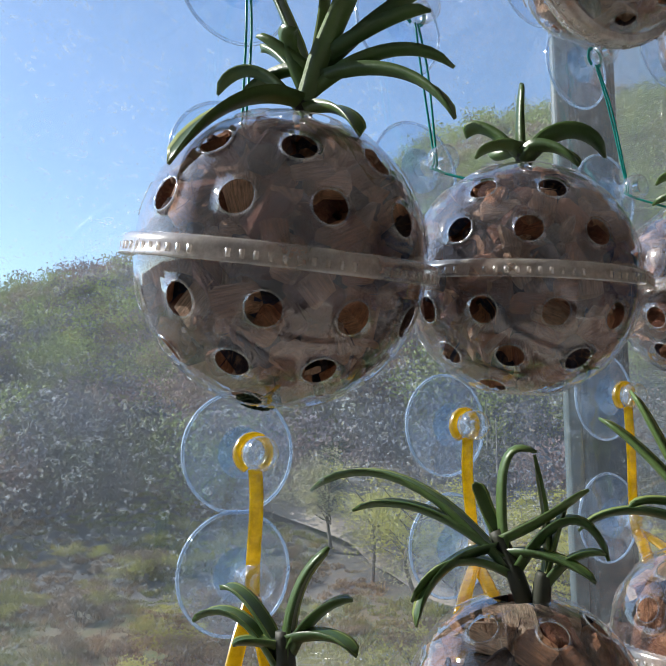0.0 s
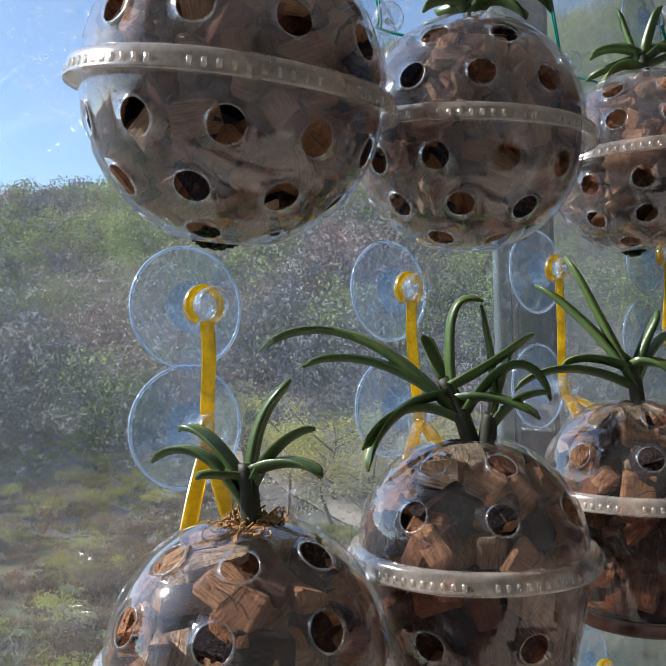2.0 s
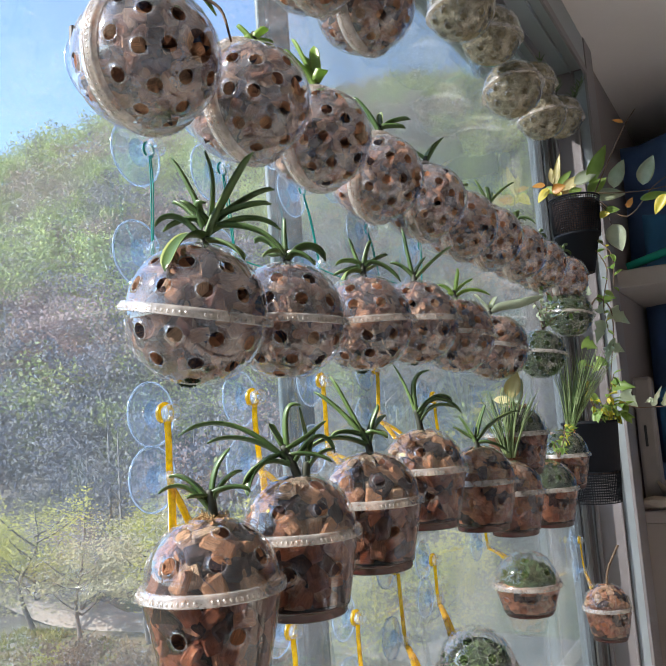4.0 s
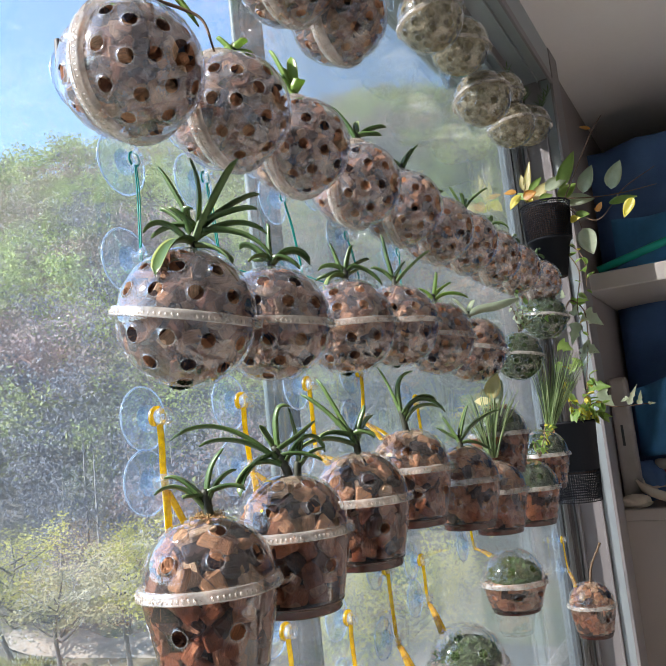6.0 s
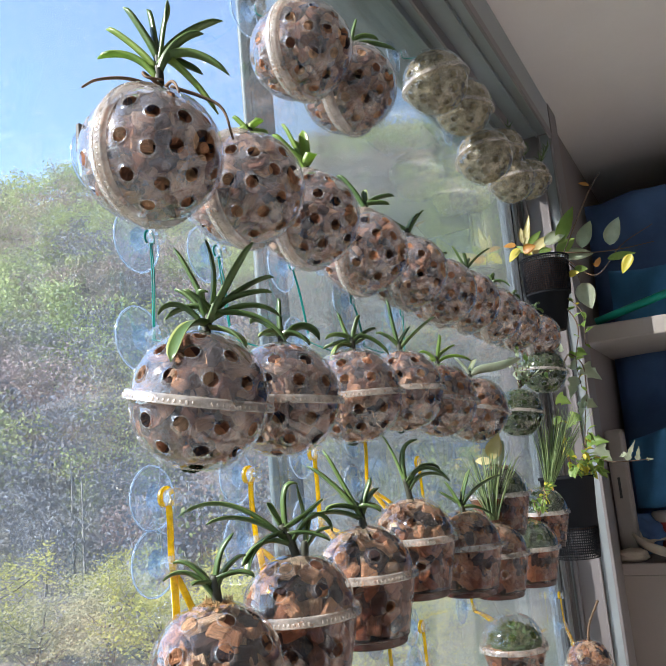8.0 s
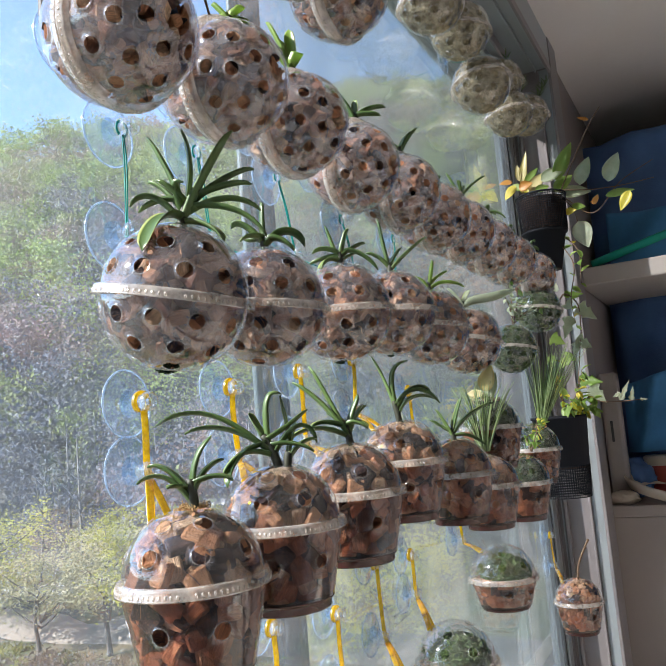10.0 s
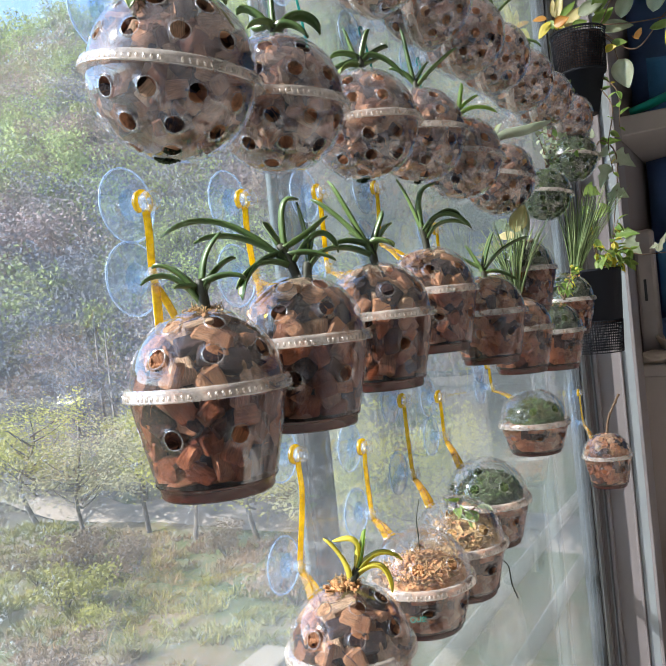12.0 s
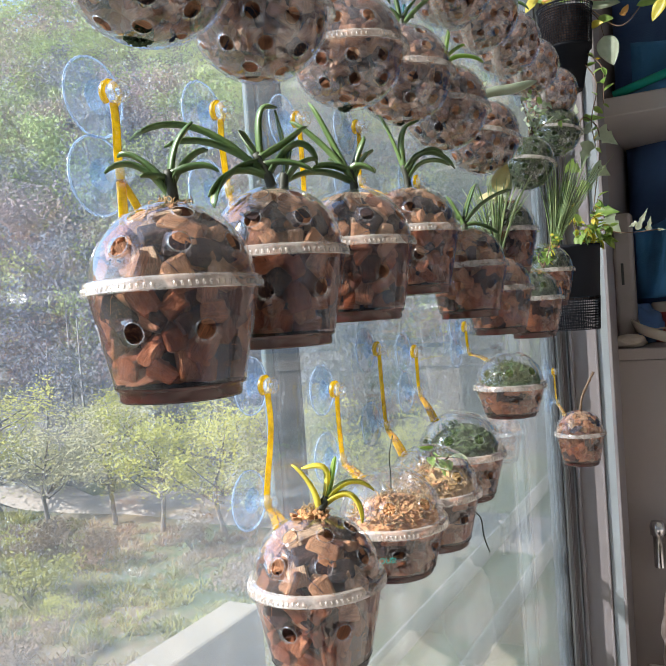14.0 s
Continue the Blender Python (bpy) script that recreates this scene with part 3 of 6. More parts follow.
def hole_ways(rings, low):
    """Ways from a ball's middle through the holes of its upper and, turned over, lower dome."""
    out = []
    for polar, n, shift in rings:
        for k in range(n):
            a, u = radians(polar), 2 * math.pi * (k + shift) / n
            d = Vector((math.sin(a) * math.cos(u), math.sin(a) * math.sin(u), math.cos(a)))
            out.append(d)
            if low is not None:
                out.append(low @ d)
    return out


def ball_fill(seed, r, count=185, size=0.0108):
    """Husk blocks packed in a ball: a broken layer against the wall, more behind in the dark; hollow behind most holes."""
    rng = random.Random(seed)
    g = Geo()
    places, deep = [], []
    for n, lo, hi, into in ((count, 0.0034, 0.0060, places), (count + 40, 0.0105, 0.0165, deep)):
        for i in range(n):
            z = 1 - 2 * (i + 0.5) / n
            a = i * 2.39996 + rng.uniform(-0.3, 0.3)
            q = math.sqrt(1 - z * z)
            d = Vector((q * math.cos(a), q * math.sin(a), z))
            into.append((d * (r - rng.uniform(lo, hi)), d))
    chips(g, rng, places, size, 16)
    chips(g, rng, deep, size)
    fibres(g, rng, [(p, d) for p, d in places[::3]], r - 0.0022)
    hollow = [d for d in hole_ways(BALL_HOLES, pose(0, 0, 0, 180, 0, 20).to_3x3()) if rng.random() < 0.72]
    kept = []
    for p in g.v:
        p = Vector(p)
        n = max(p.length, 1e-6)
        lim = r - 0.0009
        if any(p.dot(d) > n * 0.985 for d in hollow):
            lim = r - 0.0085
        kept.append(tuple(p * min(1.0, lim / n)))
    g.v = kept
    return g.mesh("husk_filling", False)


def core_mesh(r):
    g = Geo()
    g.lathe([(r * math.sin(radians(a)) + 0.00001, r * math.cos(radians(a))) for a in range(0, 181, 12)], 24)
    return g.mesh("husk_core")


BALL_MESH = dict(
    upper=dome_mesh("upper_dome", R_BALL, 13, BALL_HOLES), lower=dome_mesh("lower_dome", R_BALL, 16, BALL_HOLES),
    upper_clear=dome_mesh("upper_dome", R_BALL, 13, BALL_HOLES), lower_clear=dome_mesh("lower_dome", R_BALL, 16, BALL_HOLES),
    rim=rim_mesh("rim", R_BALL, 0.0068), core=core_mesh(R_BALL - 0.021), fills=[ball_fill(s, R_BALL) for s in (3, 8, 21, 34, 55)])
for side in ("upper", "lower"):
    BALL_MESH[side + "_hazy"] = BALL_MESH[side].copy()


def tag_stuff(ob):
    ob["kind"] = "stuff"
    return ob


def ball_pot(place, axis, turn, seed, size=1.0, moss=None, fill_mat=None, label="", group="ball pots", gap=0.0, hazy=False):
    """A ball of two clear dome lids packed with husk chips; gap sets the lids apart, each with its own rim."""
    q = Vector(axis).normalized().to_track_quat("Z", "Y").to_matrix().to_4x4()
    m = Matrix.Translation(place) @ q @ pose(0, 0, 0, 0, 0, turn) @ Matrix.Scale(size, 4)
    b = thing("ball_pot", label or "clear plastic ball pot with round holes, full of husk chips", "plant pot", group, m)
    kind = "_hazy" if hazy else "" if moss is None else "_clear"
    shell = {"": PLASTIC, "_hazy": HAZY, "_clear": CUP_PLASTIC}[kind]
    up = part("upper_dome", BALL_MESH["upper" + kind], [shell, LIP], b)
    low = part("lower_dome", BALL_MESH["lower" + kind], [shell, LIP], b)
    low.matrix_basis = pose(0, 0, -gap / 2, 180, 0, 20)
    up.matrix_basis = pose(0, 0, gap / 2)
    part("rim", BALL_MESH["rim"], RIM, up, "cloudy ribbed plastic rim")
    if gap:
        part("rim", BALL_MESH["rim"], RIM, low, "cloudy ribbed plastic rim").matrix_basis = pose(0, 0, -0.0012)
    f = part("husk_filling", BALL_MESH["fills"][seed % 5], HUSK, b, "brown coconut husk chips") if moss is None else part("moss_filling", fill_mat, HUSK, b, "matted moss and bark")
    tag_stuff(f).matrix_basis = Matrix.Diagonal((1, 1, 1 + gap / 2 / R_BALL, 1))
    part("husk_core", BALL_MESH["core"], CORE, f, "near-black core standing in for shade inside the filling")
    if moss is not None:
        tag_stuff(part("moss", moss, GREY_MOSS, b, "moss threads behind the plastic"))
    return b


CUP_RINGS = [(38, 7, 0.2), (66, 8, 0.6)]
CUP_H, CUP_BASE, CUP_TOP = 0.0515, 0.0335, 0.0435


def cup_point(u, v):
    r = CUP_TOP + (CUP_BASE - CUP_TOP) * v
    return (r * math.cos(2 * math.pi * u), r * math.sin(2 * math.pi * u), -0.003 - CUP_H * 0.92 * v)


def cup_mesh():
    g = Geo()
    revolve_with_holes(g, cup_point, 84, 24, [((k + 0.3) / 7, 0.42) for k in range(7)], HOLE)
    return g.mesh("cup")


def foot_mesh():
    g = Geo()
    z = -0.003 - CUP_H * 0.92
    g.lathe([(CUP_BASE + 0.0003, z + 0.0002), (CUP_BASE - 0.0004, z - 0.0012), (CUP_BASE - 0.002, z - 0.002), (CUP_BASE - 0.0021, z - 0.0062), (CUP_BASE - 0.003, z - 0.0075), (CUP_BASE - 0.006, z - 0.007), (0.00001, z - 0.005)], 60)
    return g.mesh("foot")


def cup_fill(seed, dome=True, count=60):
    """Blocks against the cup wall and, where asked, under the dome, with dark gaps and more blocks behind."""
    rng = random.Random(seed)
    g = Geo()
    front, deep = [], []
    for n, lo, hi, into in ((count, 0.0040, 0.0072, front), (count + 10, 0.0125, 0.0185, deep)):
        for i in range(n):
            u, v = (i * 0.61803 + rng.uniform(-0.02, 0.02)) % 1, (i + 0.5) / n * 0.97 + 0.01
            p = Vector(cup_point(u, v))
            d = Vector((p.x, p.y, 0)).normalized()
            into.append((p - d * rng.uniform(lo, hi), d))
        k = n * 5 // 6 if dome else 0
        for i in range(k):
            z = 1 - (i + 0.5) / k
            a = i * 2.39996 + rng.uniform(-0.25, 0.25)
            q = math.sqrt(1 - z * z)
            d = Vector((q * math.cos(a), q * math.sin(a), z))
            into.append((d * (R_CUP - rng.uniform(lo, hi)) + Vector((0, 0, 0.001)), d))
    chips(g, rng, front, 0.0145, 16)
    chips(g, rng, deep, 0.0150)
    fibres(g, rng, front[::2], 0)
    over = [d for d in hole_ways(CUP_RINGS, None) if rng.random() < 0.6]
    side = [Vector(cup_point((k + 0.3) / 7, 0.42)) for k in range(7) if rng.random() < 0.7]
    kept = []
    for x, y, z in g.v:
        p = Vector((x, y, z))
        if z > 0.0:
            lim = R_CUP - (0.0085 if any(p.dot(d) > p.length * 0.982 for d in over) else 0.0009)
            k = min(1.0, lim / p.length)
            kept.append((x * k, y * k, z * k))
        else:
            z = max(z, -CUP_H * 0.92 - 0.001)
            lim = CUP_TOP + (CUP_BASE - CUP_TOP) * min(max((-0.003 - z) / (CUP_H * 0.92), 0), 1) - 0.0009
            if any((p - d).length < 0.0095 for d in side):
                lim -= 0.0075
            k = min(1.0, lim / max(math.hypot(x, y), 1e-6))
            kept.append((x * k, y * k, z))
    g.v = kept
    return g.mesh("husk_filling", False)


def cup_core(dome=True):
    g = Geo()
    z = -0.003 - CUP_H * 0.9
    prof = [(0.00001, z - 0.004), (CUP_BASE - 0.0045, z - 0.0038), (CUP_BASE - 0.011, z), (CUP_TOP - 0.016, -0.003)]
    prof += [((R_CUP - 0.016) * math.sin(radians(a)) + 0.00001, (R_CUP - 0.016) * math.cos(radians(a))) for a in range(84, -1, -12)] if dome else [(0.00001, 0.004)]
    g.lathe(prof, 32)
    return g.mesh("husk_core")


CUP_MESH = dict(
    dome=dome_mesh("dome_lid", R_CUP, 17, CUP_RINGS), cup=cup_mesh(), foot=foot_mesh(), rim=rim_mesh("rim", R_CUP, 0.0070),
    fills=[cup_fill(s) for s in (5, 13, 29)], flat=cup_fill(31, False), core=cup_core(), flat_core=cup_core(False))


def cup_pot(place, turn, seed, size=1.0, filled=True, tilt=(0, 0), label="", group="cup pots", tall=1.0):
    """A clear cup with a dome lid, its rim at the given place."""
    m = Matrix.Translation(place) @ pose(0, 0, 0, tilt[0], tilt[1], turn) @ Matrix.Scale(size, 4)
    c = thing("cup_pot", label or "clear plastic cup with holed dome lid, full of husk chips", "plant pot", group, m)
    lid = part("dome_lid", CUP_MESH["dome"], [CUP_PLASTIC, LIP], c) if filled else part("dome_lid", CLEAR_DOME, [DOME, LIP], c)
    low = Matrix.Diagonal((1, 1, tall, 1))
    cup = part("cup", CUP_MESH["cup"], [TINTED, LIP], c)
    cup.matrix_basis = low
    part("rim", CUP_MESH["rim"], RIM, lid, "cloudy ribbed plastic rim")
    part("foot", CUP_MESH["foot"], FOOT, cup, "dark red-brown wet foot of the cup")
    f = part("husk_filling", CUP_MESH["fills"][seed % 3] if filled else CUP_MESH["flat"], HUSK, c, "brown coconut husk chips")
    tag_stuff(f).matrix_basis = Matrix.Identity(4) if filled else low
    part("husk_core", CUP_MESH["core"] if filled else CUP_MESH["flat_core"], CORE, f, "near-black core standing in for shade inside the filling")
    return c


CLEAR_DOME = dome_mesh("dome_lid", R_CUP, 17, CUP_RINGS)


# ---- plants ----
VIEW_R, VIEW_F = Vector((0.50, -0.866, 0)), Vector((0.866, 0.50, 0))


def orchid(base, specs, mat, stem_h=0.02, width=0.0065, label="", lean=(0, 0), wide=1.12, name="orchid", group="orchids"):
    """A fan orchid: specs give leaves as (bend right, bend up, tip right, tip up, tip ahead, width factor) in millimetres from the stem's foot."""
    base = Vector(base)
    o = thing(name, label or "small orchid with narrow dark green leaves on a pot", "plant", group, Matrix.Translation(base))
    g = Geo()
    top = VIEW_R * lean[0] * 0.001 + Vector((0, 0, stem_h))
    g.tube(curve_pts([(0, 0, -0.006), tuple(top * 0.5), tuple(top)], 4), [0.0036, 0.0036, 0.0035, 0.0034, 0.0033, 0.0032, 0.0031, 0.003, 0.0028], 8)
    part("stem", g.mesh("stem"), STEM, o, "dark scaly stem")
    for i, (bu, bv, tu, tv, w, k) in enumerate(specs):
        foot = top * (0.25 + 0.75 * ((i * 0.37) % 1))
        tip = VIEW_R * tu * 0.001 + VIEW_F * w * 0.001 + Vector((0, 0, tv * 0.001))
        bend = VIEW_R * bu * 0.001 + VIEW_F * w * 0.0005 + Vector((0, 0, bv * 0.001))
        pts = []
        for j in range(13):
            t = j / 12
            pts.append(foot * (1 - t) ** 2 + bend * 2 * t * (1 - t) + tip * t * t)
        part("leaf", leaf_mesh(pts, width * k * wide), [mat if not isinstance(mat, list) else mat[i % len(mat)], LEAF_EDGE], o)
    return o


def random_fan(rng, n, size, spread=1.0):
    out = []
    for i in range(n):
        a = (i + 0.5) / n * 2 - 1 + rng.uniform(-0.2, 0.2)
        l = size * rng.uniform(0.7, 1.1)
        u = a * l * spread
        v = l * (1 - abs(a) ** 1.3) * rng.uniform(0.55, 1.0)
        out.append((u * 0.55, max(v, 0) * 0.75 + l * 0.38, u, v - l * 0.15 * abs(a), rng.uniform(-0.5, 0.5) * l, rng.uniform(0.8, 1.15)))
    return out


def grass_clump(base, n, length, spread, seed, label, lean=(0, 0)):
    rng = random.Random(seed)
    o = thing("grass_plant", label, "plant", "", Matrix.Translation(base))
    for i in range(n):
        a, s = rng.uniform(0, 6.283), rng.uniform(0.1, 1) * spread
        l = length * rng.uniform(0.65, 1.05)
        d = Vector((math.cos(a) * s + lean[0], math.sin(a) * s + lean[1], 1))
        p0 = Vector((math.cos(a), math.sin(a), 0)) * rng.uniform(0, 0.007)
        pts = [p0 + d * l * t + Vector((math.cos(a), math.sin(a), 0)) * s * l * 0.35 * t * t - Vector((0, 0, 1)) * s * l * 0.25 * t * t for t in [j / 8 for j in range(9)]]
        part("blade", leaf_mesh(pts, rng.uniform(0.0014, 0.0022), 0.2, 0.0006, 0.55), [LEAF_GRASS if i % 6 else LEAF, LEAF_GRASS], o)
    return o


def moss_patch(base, radius, seed, mat, label, count=130, height=0.006, dome=0.0, crumbs=0):
    """A cushion of curly threads, under a dome a heap with crumbs of husk."""
    rng = random.Random(seed)
    g = Geo()
    if dome:
        g.lathe([(radius * 0.94, -0.006), (radius * 0.80, -0.002), (radius * 0.5, height * 0.10), (0.00001, height * 0.18)], 20)
        base_faces = len(g.f)
        for _ in range(count):
            a, t = rng.uniform(0, 6.283), math.sqrt(rng.random()) * 0.95
            lump = 0.75 + 0.45 * noise.noise(Vector((math.cos(a) * t * 2 + seed, math.sin(a) * t * 2, 0)))
            tangle(g, rng, (math.cos(a) * t * radius, math.sin(a) * t * radius, height * lump * (1 - t * t) * rng.uniform(0.5, 1.0)), (0.001, 0.001, 0.002), 1, rng.uniform(0.006, 0.014), 0.00052)
        places = []
        for _ in range(crumbs):
            a, t = rng.uniform(2.4, 5.4), math.sqrt(rng.random()) * 0.92
            places.append((Vector((math.cos(a) * t * radius, math.sin(a) * t * radius, height * 0.75 * (1 - t * t) + rng.uniform(0.0, 0.004))), Vector((0, 0, 1))))
        n = len(g.f)
        chips(g, rng, places, 0.0031)
        g.mi = [1] * base_faces + [0] * (n - base_faces) + [1] * (len(g.f) - n)
        g.v = [tuple(Vector(p) * min(1.0, dome / max(Vector(p).length, 1e-6))) for p in g.v]
    else:
        g.lathe([(radius * 0.9, -0.005), (radius * 0.8, -0.003), (radius * 0.5, -0.001), (0.00001, 0.0)], 20)
        tangle(g, rng, (0, 0, 0.001), (radius * 0.36, radius * 0.36, height * 0.45), count, min(radius * 0.36, 0.014), 0.00032)
        n = len(g.f)
        chips(g, rng, [] if mat is DARK_MOSS else [(Vector((rng.gauss(0, 0.45) * radius, rng.gauss(0, 0.45) * radius, rng.uniform(0.0, 0.003))), Vector((0, 0, 1))) for _ in range(34)], 0.0044)
        g.mi = [0] * n + [1] * (len(g.f) - n)
    ob = part("moss", g.mesh("moss"), [mat, CRUMB])
    ob.matrix_basis = Matrix.Translation(base)
    return tagged(ob, label, "moss", "", "stuff")


# ---- hangers ----
GLASS_Y = 0.295


def suction_meshes():
    d = Geo()
    d.lathe([(0.00001, -0.0045), (0.008, -0.0042), (0.016, -0.0026), (0.022, -0.0014), (0.0252, -0.0012), (0.0258, -0.0006), (0.025, -0.0002)], 56)
    e = Geo()
    e.lathe([(0.0250 + 0.0008 * math.cos(t), -0.0010 + 0.0008 * math.sin(t)) for t in (0, 1.05, 2.1, 3.14, 4.2, 5.24)], 56, 0, None, True)
    h = Geo()
    h.lathe([(0.011, -0.0040), (0.0098, -0.0052), (0.0072, -0.0064), (0.0058, -0.0085), (0.0050, -0.0105)], 32)
    k = Geo()
    k.lathe([(0.0050, -0.010), (0.0043, -0.0125), (0.0044, -0.0160), (0.0058, -0.0168), (0.0068, -0.0180), (0.0071, -0.0196), (0.0070, -0.0240), (0.0063, -0.0253), (0.0036, -0.0256), (0.0031, -0.0215), (0.00001, -0.0212)], 32)
    return [g.mesh(n) for g, n in ((d, "disc"), (e, "lip"), (h, "hub"), (k, "knob"))]


SUCTION = suction_meshes()


def suction_cup(x, z, size=1.0):
    m = Matrix.Translation((x, GLASS_Y - 0.0002, z)) @ pose(0, 0, 0, -90, 0, 0) @ pose(0, 0, 0, 0, 0, 0) @ Matrix.Scale(size, 4)
    # the cup's own z runs out of the room, so its knob points into the room
    s = thing("suction_cup", "clear bluish suction cup with a knob on the window glass", "suction cup", "suction cups on the glass", m)
    disc = part("disc", SUCTION[0], SUCKER, s)
    part("lip", SUCTION[1], SUCKER_EDGE, disc)
    hub = part("hub", SUCTION[2], SUCKER_HUB, s, "blue-tinged hub")
    part("knob", SUCTION[3], KNOB, hub, "clear flanged knob")
    return s


NECK_Y = GLASS_Y - 0.0130


def loop_pts(x, z, r=0.0070):
    """Once round a knob's neck."""
    return [(x + r * math.sin(a), NECK_Y - 0.001, z + r * math.cos(a)) for a in [math.radians(d) for d in range(-150, 151, 25)]]


def strap(x0, z0, x1, z1, ends, seed):
    """A yellow plastic tie looped round two knobs, splitting to the pot."""
    rng = random.Random(seed)
    s = thing("yellow_strap", "flat yellow plastic tie on suction cup knobs", "strap", "yellow ties")
    g = Geo()
    g.ribbon(loop_pts(x0, z0), 0.0042, 0.0030, (0, 1, 0))
    part("loop", g.mesh("loop"), STRAP, s)
    g = Geo()
    y = NECK_Y - 0.003
    g.ribbon(curve_pts([(x0, y, z0 - 0.006), (x0 + rng.uniform(-1, 1) * 0.001, y, z0 * 0.6 + z1 * 0.4), (x1, y - 0.001, z1 + 0.005), (x1 - 0.001, y - 0.003, z1 - 0.006)], 5), 0.0054, 0.0014, (1, -0.35, 0))
    part("band", g.mesh("band"), STRAP, s)
    for ex, ey, ez in ends:
        g = Geo()
        g.ribbon(curve_pts([(x1 - 0.001, y - 0.003, z1 - 0.005), ((x1 + ex) / 2 - 0.001, (y + ey) / 2 - 0.002, (z1 + ez) / 2 - 0.001), (ex, ey, ez)], 5), 0.0058, 0.0014, (1, -0.2, 0.3))
        part("tail", g.mesh("tail"), STRAP, s)
    return s


def wire(x0, z0, x1, z1, end, seed):
    """Doubled teal wire from knob to knob and on to a ball."""
    rng = random.Random(seed)
    s = thing("teal_wire", "doubled thin teal wire on suction cup knobs", "wire", "teal wires")
    y = NECK_Y - 0.002
    for k in (-1, 1):
        g = Geo()
        dx = k * 0.0008
        g.tube(loop_pts(x0, z0, 0.0055 + 0.0004 * k), 0.0006, 6)
        part("loop", g.mesh("loop"), WIRE, s)
        g = Geo()
        g.tube(curve_pts([(x0 + dx, y, z0 - 0.005), (x0 * 0.6 + x1 * 0.4 + dx * 1.6 + rng.uniform(-1, 1) * 0.001, y - 0.001, z0 * 0.6 + z1 * 0.4), (x1 + dx, y - 0.001, z1 + 0.004), (x1 + dx * 2, y - 0.003, z1 - 0.004), end], 6), 0.0006, 6)
        part("strand", g.mesh("strand"), WIRE, s)
    return s


# ---- the window and the room ----
def slab(name, lo, hi, mat, label="", category="", bevel=0.002):
    g = Geo()
    g.box(lo, hi)
    ob = part(name, g.mesh(name, False), mat)
    if bevel:
        b = ob.modifiers.new("bevel", "BEVEL")
        b.width, b.segments = bevel, 2
    return tagged(ob, label, category, "", "structure")


CEIL = 2.215
slab("floor", (-1.7, -1.7, -0.1), (2.9, 0.40, 0.0), FLOOR, "brown-beige tiled balcony floor", "floor", 0)
slab("building", (-1.78, -1.78, -9.6), (2.98, 0.38, -0.102), LEDGE, "plain storeys of the building below the balcony", "building", 0)
slab("ceiling", (-1.7, -1.7, CEIL), (2.9, 0.40, CEIL + 0.12), CEILING, "grey-white papered ceiling", "ceiling", 0)
slab("wall_south", (-1.7, -1.8, 0.0), (2.9, -1.7, CEIL), ROOM_WALL, "plain white inner wall", "wall", 0)
slab("wall_west", (-1.8, -1.8, 0.0), (-1.7, 0.40, CEIL), ROOM_WALL, "plain white end wall", "wall", 0)
slab("wall_east", (2.9, -1.8, 0.0), (3.0, 0.40, CEIL), ROOM_WALL, "plain white end wall", "wall", 0)
slab("wall_north_below", (-1.7, 0.20, 0.0), (1.56, 0.40, 0.03), WALL, "plain white wall below the window, darkened for shade", "wall", 0)
slab("wall_north_east", (1.562, 0.20, 0.0), (2.9, 0.332, CEIL), WALL, "white wall beside the window, darkened for shade", "wall", 0)

# frame: right jamb, head and foot with raised tracks
win = thing("window_1", "wide sliding window, lavender-white frame darkened for shade, dusty panes", "window")
win["kind"] = "structure"


def bar(name, lo, hi, mat, parent, bevel=0.0015):
    g = Geo()
    g.box(lo, hi)
    ob = part(name, g.mesh(name, False), mat, parent)
    b = ob.modifiers.new("bevel", "BEVEL")
    b.width, b.segments = bevel, 2
    return ob


JX = 1.475
bar("jamb", (JX, 0.182, 0.03), (1.56, 0.332, CEIL), FRAME, win)
for y, w, d, mt in ((0.182, 0.007, 0.012, FRAME), (0.212, 0.005, 0.010, FRAME), (0.2625, 0.007, 0.014, FRAME), (0.2735, 0.004, 0.006, FRAME_GREY), (0.284, 0.006, 0.012, FRAME)):
    bar("track", (JX - d, y, 0.034), (JX + 0.001, y + w, 2.138), mt, win)
bar("groove_strip", (JX - 0.002, 0.1895, 0.034), (JX + 0.001, 0.2115, 2.138), FRAME_GREY, win)
HZ = 2.14
bar("head", (-1.7, 0.184, HZ), (JX - 0.002, 0.398, CEIL - 0.002), FRAME_GREY, win)
for y, w, d, mt in ((0.182, 0.006, 0.020, FRAME), (0.214, 0.004, 0.010, FRAME_GREY), (0.252, 0.006, 0.024, FRAME), (0.284, 0.005, 0.016, FRAME_GREY)):
    bar("head_track", (-1.699, y, HZ - d), (JX - 0.014, y + w, HZ + 0.001), mt, win)
bar("foot_rail", (-1.7, 0.184, 0.031), (JX - 0.002, 0.398, 0.08), FRAME, win)
bar("sash_stile", (1.428, 0.2865, 0.08), (JX - 0.013, 0.322, HZ - 0.001), FRAME_GREY, win)
bar("gasket", (1.4195, 0.291, 0.08), (1.428, 0.306, HZ - 0.001), GASKET, win)
g = Geo()
g.box((-1.7, GLASS_Y, 0.078), (1.4215, GLASS_Y + 0.005, HZ + 0.002))
pane = part("pane", g.mesh("pane", False), GLASS, win, "dusty glass pane with dried drops and runs")
pane.visible_shadow = False

outer = thing("window_2", "outer sliding window with grey post and insect mesh", "window")
outer["kind"] = "structure"
bar("post", (0.418, 0.352, 0.05), (0.458, 0.366, 2.3), POST, outer, 0.003)
bar("post_edge", (0.404, 0.356, 0.05), (0.4175, 0.362, 2.3), POST_EDGE, outer, 0.002)
